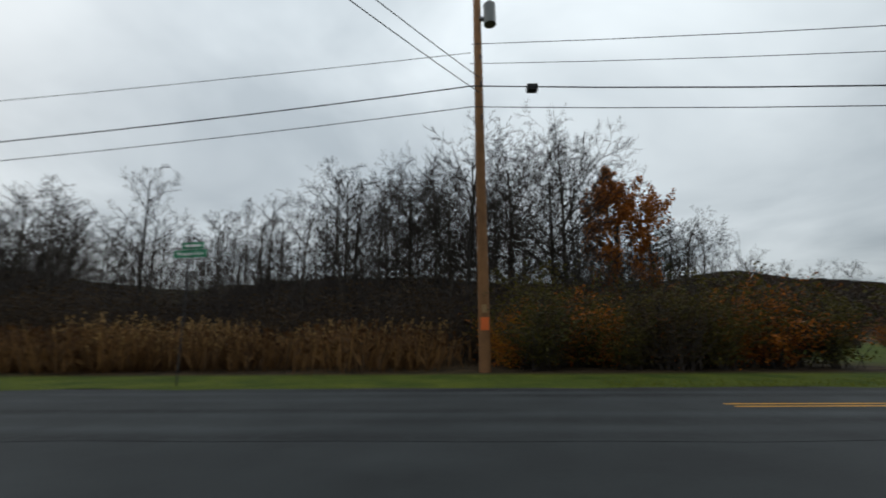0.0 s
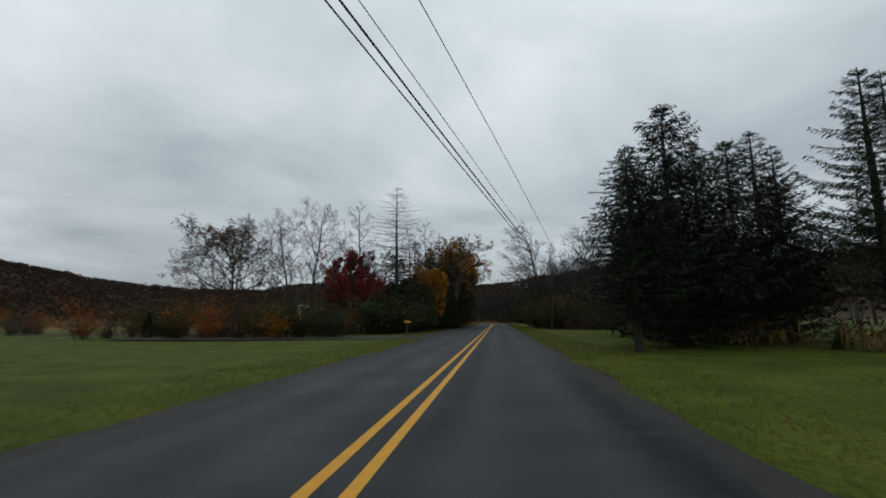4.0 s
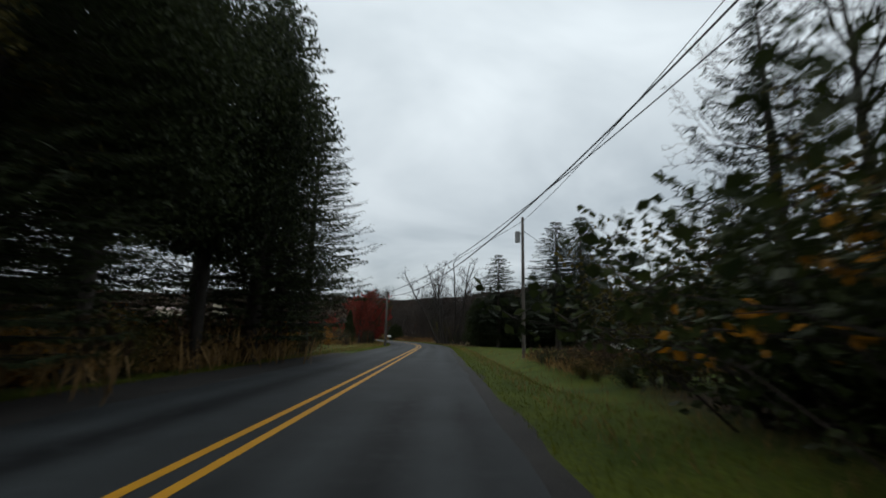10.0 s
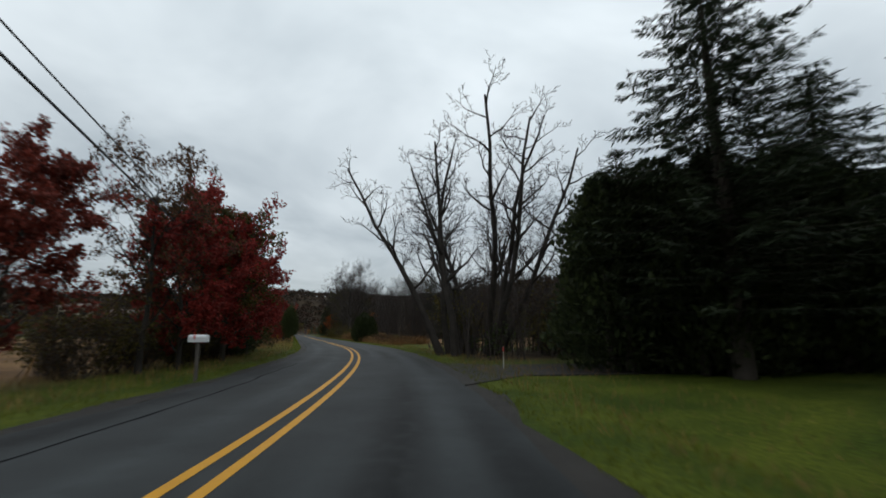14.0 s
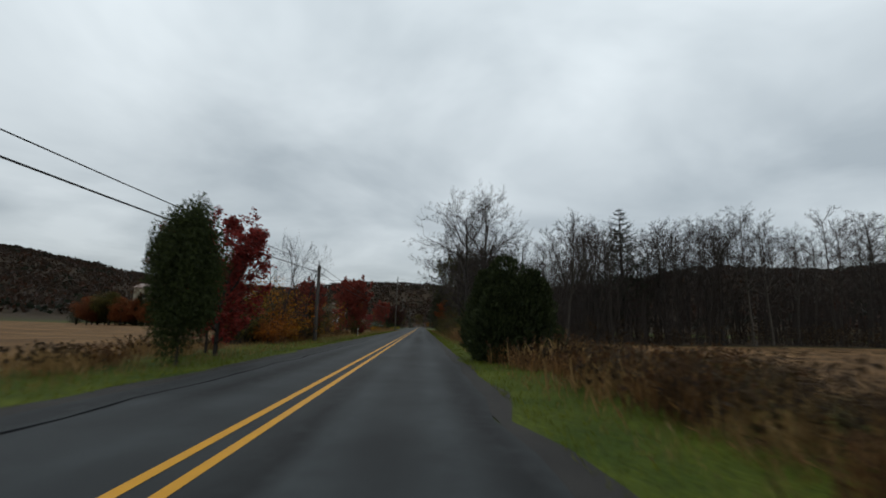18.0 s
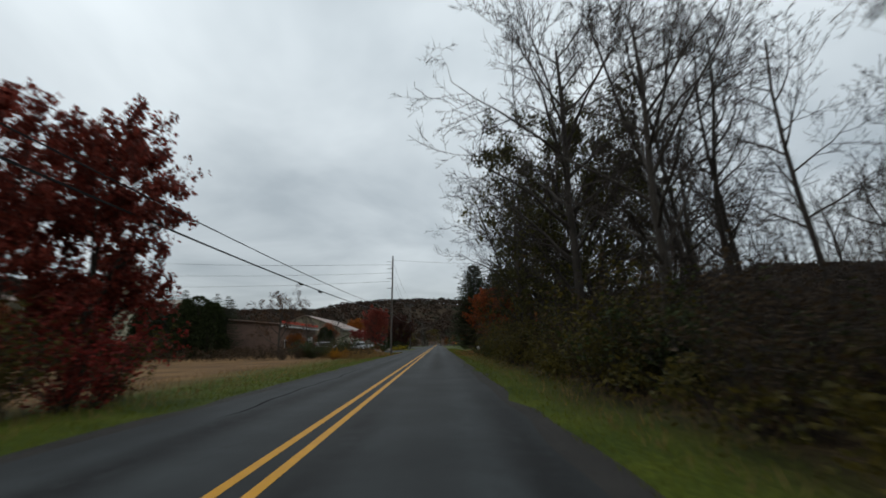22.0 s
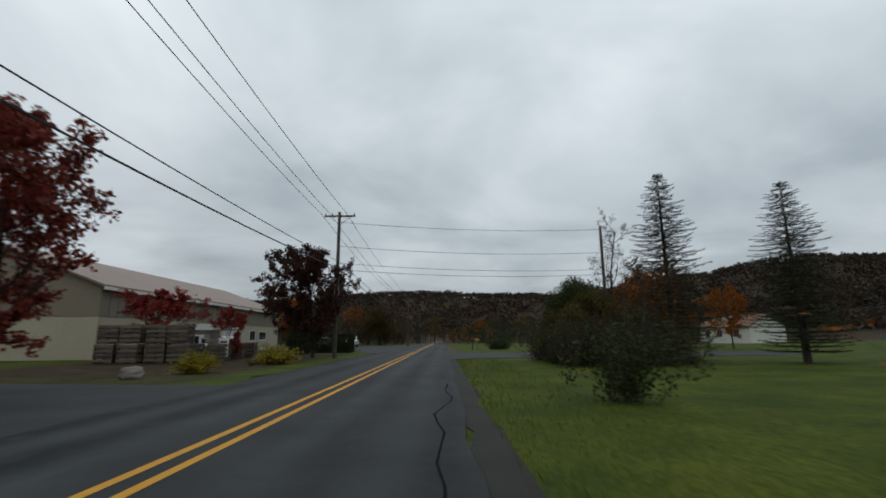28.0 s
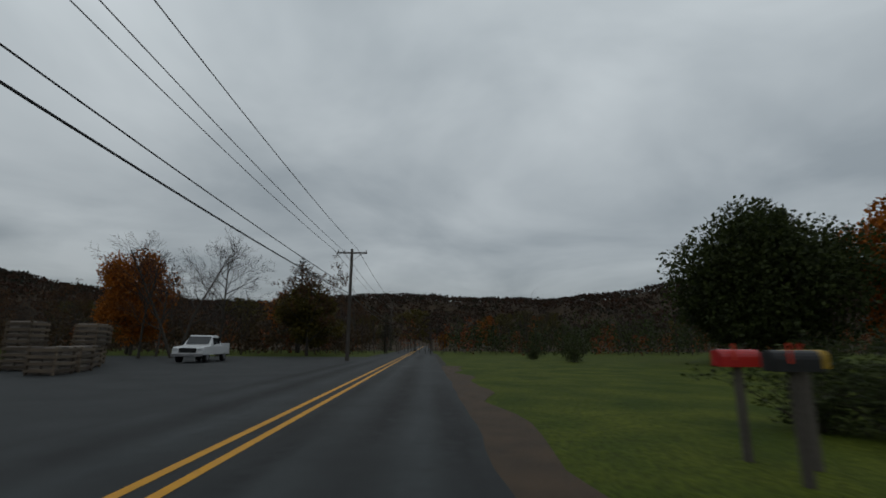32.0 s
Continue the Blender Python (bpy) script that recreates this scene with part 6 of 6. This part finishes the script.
def build_suv(m, label, paint):
    e = thing("suv", label, "car", m=m)
    part("body", prism([(-2.2, 0.42), (-2.25, 0.9), (-2.1, 1.02), (1.0, 1.02), (2.1, 0.9), (2.25, 0.7), (2.2, 0.42)], 0.92, 0.06), paint, e)
    part("cab", prism([(-2.1, 1.0), (-1.75, 1.58), (-1.3, 1.66), (0.1, 1.66), (0.5, 1.56), (1.15, 1.0)], 0.88, 0.06, 0.25, 1.0), paint, e)
    for sx in (-1, 1):
        for a, b in ((-1.65, -0.95), (-0.88, -0.12), (-0.05, 0.55)):
            part("side_window", box_bm(sx * 0.82 - 0.045, sx * 0.82 + 0.045, a, b, 1.1, 1.48, 0.01), GLASSD, e)
        part("mirror", box_bm(sx * 0.98 - 0.07, sx * 0.98 + 0.07, 0.62, 0.74, 1.0, 1.16, 0.02), paint, e)
        part("tail_lamp", box_bm(sx * 0.8 - 0.08, sx * 0.8 + 0.08, -2.27, -2.2, 0.8, 1.0, 0.01), LAMP_R, e)
        part("headlight", box_bm(sx * 0.7 - 0.16, sx * 0.7 + 0.16, 2.19, 2.27, 0.68, 0.82, 0.01), LAMP_C, e)
    w = part("windscreen", box_bm(-0.7, 0.7, -0.005, 0.005, -0.36, 0.36), GLASSD, e)
    w.matrix_local = pose(0, 0.88, 1.32, 48, 0, 0)
    r = part("rear_window", box_bm(-0.66, 0.66, -0.005, 0.005, -0.26, 0.26), GLASSD, e)
    r.matrix_local = pose(0, -1.97, 1.32, -58, 0, 0)
    part("bumper", box_bm(-0.9, 0.9, 2.15, 2.32, 0.36, 0.58, 0.04), RUBBER, e)
    part("bumper", box_bm(-0.9, 0.9, -2.32, -2.15, 0.36, 0.58, 0.04), RUBBER, e)
    wheels(e, (-1.35, 1.4), 0.9, 0.34)
    return e


build_pickup(at_road(335.5, -12.3, 0.0, 115), "white pickup truck parked in the yard", PAINT_W)
build_pickup(at_road(322.5, -15.5, 0.0, 128), "white pickup truck parked by the low building", PAINT_W)
build_pickup(at_road(416, -13.8, 0.0, 186), "white pickup truck parked facing the road", PAINT_W)
build_suv(at_road(393.8, -14.2, 0.0, 158), "white sport utility car parked in the yard", PAINT_W)
build_suv(at_road(341, -14.5, 0.0, 100), "red car parked beside the building", PAINT_R)
build_suv(at_road(329.5, -18.5, 0.0, 110), "red car parked against the low building", PAINT_R)
build_suv(at_road(416, 43.5, 0.0, 75), "white sport utility car on the lawn drive", PAINT_W)
build_suv(at_road(372, -17, 0.0, 80), "white car parked under a red tree", PAINT_W)


# ---- yard clutter ----
def build_crate():
    """A wooden crate of stacked stone: posts, slats, and the stone showing above."""
    e = thing("stone_crate", "slatted wooden crate of stacked building stone", "crate", "crates of stone in the yard")
    for px in (-0.52, 0.52):
        for py in (-0.52, 0.52):
            part("post", box_bm(px - 0.04, px + 0.04, py - 0.04, py + 0.04, 0, 1.12), BOARD, e)
    slat = None
    for k in range(4):
        for r in range(4):
            m = Matrix.Rotation(math.pi / 2 * r, 4, "Z") @ Matrix.Translation((0, 0, 0.27 * k))
            if slat is None:
                slat = part("slat", box_bm(-0.58, 0.58, -0.585, -0.562, 0.12, 0.24), BOARD, e)
            else:
                o = new("slat", slat.data); o.parent = e; o.matrix_local = m
    rng = random.Random(3)
    stones = [part("stone", box_bm(-0.23, 0.23, -0.15, 0.15, -0.09, 0.09, 0.025), STONE, e) for _ in range(1)]
    k = 0
    for z in range(6):
        for i in range(2):
            for j in range(3):
                o = stones[0] if k == 0 else new("stone", stones[0].data)
                o.parent = e
                o.matrix_local = pose(-0.25 + 0.49 * i + rng.uniform(-0.02, 0.02), -0.33 + 0.33 * j, 0.11 + 0.185 * z, rng.uniform(-2, 2), rng.uniform(-2, 2), rng.uniform(-4, 4))
                k += 1
    return e


crate = build_crate()
crate.matrix_world = at_road(360.5, -13.2, 0.0, 6)
for s, l, z, t in ((360.6, -14.6, 0, 3), (360.5, -13.3, 1.16, 9), (360.6, -14.6, 1.16, 4), (360.2, -16.0, 0, 3), (360.3, -16.0, 1.16, 5), (360.2, -17.4, 0, 1), (360.2, -17.3, 1.16, 8), (361.9, -13.4, 0, -4), (362.6, -11.9, 0, 6),
                   (366.4, -12.8, 0, 8), (367.9, -13.2, 0, 2), (369.6, -13.0, 0, 12), (371.0, -13.6, 0, -6), (403.5, -13.6, 0, 10), (405.0, -14.8, 0, 4), (407.0, -15.6, 0, 15), (407.1, -15.5, 1.16, 5), (404.4, -16.6, 0, 8), (404.5, -16.7, 1.16, 3), (409, -17, 0, 4), (411.5, -18.5, 0, 9), (401.5, -13.0, 0, 3), (411.6, -18.4, 1.16, 2)):
    copy_thing(crate, at_road(s, l, z, t))


def build_board(m, w, h, z0, label, bars, face):
    """A sign board on two posts with plain bars for its lettering."""
    e = thing("sign_board", label, "sign", m=m)
    for px in (-w / 2 + 0.06, w / 2 - 0.06):
        part("post", box_bm(px - 0.04, px + 0.04, 0.0, 0.08, -0.2, z0 + h, 0.01), WOOD_GREY, e)
    part("board", box_bm(-w / 2, w / 2, -0.03, -0.002, z0, z0 + h, 0.004), face, e)
    for k in range(bars):
        z = z0 + h - (k + 1) * h / (bars + 1)
        part("lettering_bar", box_bm(-w * 0.36, w * (0.36 - 0.1 * (k % 2)), -0.036, -0.031, z - h * 0.04, z + h * 0.04), RUBBER, e)
    return e


build_board(at_road(362.5, -11.6, 0, 0), 0.7, 1.2, 0.25, "framed white notice board among crates", 4, TRIM)
build_board(at_road(401, -16.6, 0, 0), 0.8, 0.75, 0.45, "white price board standing in the yard", 5, TRIM)
build_board(at_road(308.5, 6.6, 0, 0), 0.35, 0.5, 0.35, "small white marker sign on the verge", 2, TRIM)

# planted bed and hedges by the yard
row(("mum", 351.4, -7.4, 0.9), ("mum", 358.4, -6.7, 1.05, 1.3), ("bgreen", 356.5, -7.2, 0.5), ("bdgreen", 354.5, -8.6, 0.8), ("bdgreen", 362.5, -8.0, 0.9))


def build_hedge(s0, s1, l0, l1, h):
    """A clipped hedge: twigs filling a box, leaves thickest at its faces."""
    e = thing("clipped_hedge", "clipped boxy dark green hedge at the yard's entrance", "hedge")
    rng = random.Random(77)
    c, s = Soup(), Soup()
    def spot():
        u = [rng.random() for _ in range(3)]
        k = rng.randrange(3)
        u[k] = (0.03 if rng.random() < 0.5 else 0.97) if k < 2 else 0.97
        return u
    for _ in range(24000):
        u = spot()
        x, y = road_xy(s0 + (s1 - s0) * u[0] + rng.gauss(0, 0.06), l0 + (l1 - l0) * u[1] + rng.gauss(0, 0.06))
        s.leaf(Vector((x, y, max(0.02, h * u[2] + rng.gauss(0, 0.07)))), rvec(rng), rvec(rng), rng.uniform(0.07, 0.16), 0.07)
    for _ in range(700):
        x, y = road_xy(rng.uniform(s0 + 0.2, s1 - 0.2), rng.uniform(l0 + 0.2, l1 - 0.2))
        c.spike(Vector((x, y, -0.05)), Vector((x + rng.gauss(0, 0.2), y + rng.gauss(0, 0.2), h * rng.uniform(0.7, 0.98))), 0.02)
    c.put("branchwork", TWIG, e)
    s.put("foliage", CEDAR, e)


build_hedge(379.2, 381.4, -13.2, -6.6, 1.9)


def build_rock(s, l, r, seed):
    bm = bmesh.new()
    bmesh.ops.create_icosphere(bm, subdivisions=3, radius=r)
    for v in bm.verts:
        v.co *= 1 + 0.35 * noise.noise(v.co * (1.6 / r) + Vector((seed, 0, 0)))
        v.co.z *= 0.65
    me = bpy.data.meshes.new("boulder"); bm.to_mesh(me); bm.free(); me.materials.append(STONE)
    ob = new("boulder", me)
    ob.matrix_world = at_road(s, l, r * 0.35)
    tagged(ob, "grey rounded boulder edging the planted bed", "boulder", "boulders by the yard")


for k, (s, l, r) in enumerate(((324, -7.6, 0.5), (326, -8.2, 0.6), (328, -7.9, 0.45), (349, -8.4, 0.4), (359, -7.8, 0.4), (365, -8, 0.35), (383.4, -8.2, 0.4))):
    build_rock(s, l, r, k)


# ---- mailboxes and signs ----
def build_mailbox(s, l, paint, label, turn=0, h=1.05):
    e = thing("mailbox", label, "mailbox", m=at_road(s, l, 0, turn))
    part("post", box_bm(-0.04, 0.04, -0.04, 0.04, -0.2, h, 0.008), WOOD_GREY, e)
    bm = bmesh.new()
    prof = [(-0.09, 0)] + [(-0.09 * math.cos(a * math.pi / 8), 0.12 + 0.09 * math.sin(a * math.pi / 8)) for a in range(9)] + [(0.09, 0)]
    fr = [bm.verts.new((-0.25, y, h + z)) for y, z in prof]; bk = [bm.verts.new((0.25, y, h + z)) for y, z in prof]
    n = len(prof)
    for i in range(n):
        bm.faces.new((fr[i], fr[(i + 1) % n], bk[(i + 1) % n], bk[i]))
    bm.faces.new(fr[::-1]); bm.faces.new(bk)
    bmesh.ops.recalc_face_normals(bm, faces=bm.faces[:])
    box = part("box", bm, paint, e)
    part("door", box_bm(-0.265, -0.252, -0.08, 0.08, h + 0.01, h + 0.19, 0.004), paint, box)
    part("flag", box_bm(-0.1, -0.07, -0.105, -0.095, h + 0.08, h + 0.28), REDTRIM, box, "red flag")
    return e


BLACKM = mat("black_enamel", (0.03, 0.03, 0.032), (0.02, 0.02, 0.02), rough=0.35, bump=0.0)
YTAG = mat("yellow_box", (0.42, 0.26, 0.03), (0.28, 0.17, 0.02), rough=0.5, bump=0.0)
build_mailbox(162.8, -4.0, PAINT_W, "white mailbox on a post with a red flag")
build_mailbox(386.4, 6.2, BLACKM, "dark mailbox on a wooden post")
build_mailbox(387.4, 6.3, PAINT_R, "red mailbox on a post")
build_mailbox(387.0, 6.8, YTAG, "amber newspaper box on a post")
build_mailbox(62, -6.2, YTAG, "yellow newspaper box on a post by the drive")

SIGN_G = mat("green_sign_sheet", (0.015, 0.22, 0.10), (0.012, 0.18, 0.085), rough=0.4, bump=0.0, spec=0.4)
SIGN_W = mat("white_lettering", (0.75, 0.78, 0.76), (0.7, 0.72, 0.7), rough=0.4, bump=0.0)


def build_street_sign():
    """Two green blades crossed on a steel post."""
    e = thing("street_sign", "green street name signs on a thin steel post", "street sign", m=pose(-4.9, -5.2, 0, 0, 0, 78))
    part("post", cyl_bm(0.022, 0.022, -0.3, 4.55, 8), DARKM, e)
    lowb = part("blade", box_bm(-0.62, 0.62, -0.012, 0.012, 4.05, 4.3, 0.004), SIGN_G, e)
    topb = part("blade", box_bm(-0.32, 0.5, -0.012, 0.012, 4.33, 4.55, 0.004), SIGN_G, e)
    curve = bpy.data.curves.new("lettering", "FONT")
    curve.body, curve.size, curve.align_x, curve.align_y, curve.extrude = "Pheasant Run", 0.19, "CENTER", "CENTER", 0.002
    txt = new("lettering", curve)
    deps = bpy.context.evaluated_depsgraph_get()
    me = bpy.data.meshes.new_from_object(txt.evaluated_get(deps))
    bpy.data.objects.remove(txt)
    me.materials.clear(); me.materials.append(SIGN_W)
    o = new("lettering", me); o.parent = lowb; o.matrix_local = pose(0, -0.016, 4.175, 90, 0, 0)
    part("lettering_bar", box_bm(-0.22, 0.4, -0.018, -0.0125, 4.4, 4.48), SIGN_W, topb)


build_street_sign()


# ---- works beyond the field, markers, display wall ----
def build_works():
    """A pale industrial building with a stepped tower beyond the field."""
    e = thing("factory", "pale cream factory with a stepped tower behind trees", "factory", m=pose(-108, 313, 0, 0, 0, 31.5))
    part("wall", box_bm(-20, -10.5, -4, 8, -0.5, 10.0, 0.1), METALW, e)
    part("roof", gable_bm(-20, -10.5, -4, 8, 10.0, 1.4, 0.4), TANROOF, e)
    part("wall", box_bm(-10.4, 2, -2, 8, -0.5, 8.4, 0.1), METALW, e)
    part("roof", gable_bm(-10.4, 2, -2, 8, 8.4, 1.2, 0.4), TANROOF, e)
    part("wall", box_bm(6.6, 12, -3, 8, -0.5, 9.4, 0.1), SIDING, e)
    part("roof", gable_bm(6.6, 12, -3, 8, 9.4, 1.2, 0.4), METALD, e)
    t = part("tower", box_bm(2.3, 6.1, -4.5, -0.7, -0.5, 14.6, 0.08), METALW, e)
    part("cap", box_bm(3.1, 5.3, -3.7, -1.5, 14.6, 16.6, 0.06), METALW, t)
    for k in range(2):
        part("window", box_bm(-18.4 + 4.4 * k, -16.8 + 4.4 * k, -4.06, -4.004, 7.2, 8.4), GLASSD, e)


build_works()
many(["hemlock", "cedar", "russet", "hemlock"], 299, 309, -70, -42, 30, 5.5, 8.0, 77, 1.7)
many(["dround", "hemlock", "yround", "dround", "green"], 296, 304, -72, -40, 18, 5.0, 7.2, 78, 2.6)
PINK = mat("pink_reflector", (0.62, 0.13, 0.11), (0.45, 0.09, 0.08), rough=0.4, bump=0.0)


def build_marker(s, l, h, paint, label, lean=0.0):
    """A thin driveway stake with a reflector band near its top."""
    e = thing("marker_stake", label, "marker", m=at_road(s, l, land(*road_xy(s, l))) @ pose(0, 0, 0, 0, lean, 0))
    part("stake", cyl_bm(0.011, 0.01, -0.2, h, 8), TRIM, e)
    part("reflector", cyl_bm(0.03, 0.03, h - 0.16, h - 0.02, 10), paint, e)


build_marker(165.7, 5.6, 0.8, PINK, "white stake with a pink reflector at the drive")
build_marker(251.0, -4.9, 0.9, TRIM, "white marker stake on the verge")
build_marker(323.5, -9.6, 1.5, TRIM, "thin white stake leaning at the yard", 12)


def build_display_wall():
    """A short wall of grey stone blocks with a white window set in it."""
    e = thing("display_wall", "grey stone block wall with a white framed window", "wall", m=at_road(362.2, -13.4, 0.0, 4))
    rng = random.Random(8)
    for k in range(8):
        x, z = -1.5, 0.24 * k
        while x < 1.48:
            w = min(rng.uniform(0.32, 0.6), 1.5 - x)
            if not (3 <= k <= 6 and x + w > -0.52 and x < 0.52) and w > 0.05:
                part("block", box_bm(x + 0.006, x + w - 0.006, rng.uniform(-0.02, 0.01), 0.3, z + 0.006, z + 0.234, 0.012), STONE, e)
            x += w
    part("cap_stone", box_bm(-1.58, 1.58, -0.08, 0.36, 1.925, 2.0, 0.015), STONE, e)
    window(e, -0.34, 0.34, 0.02, 0.82, 1.6, mullions=1)


build_display_wall()
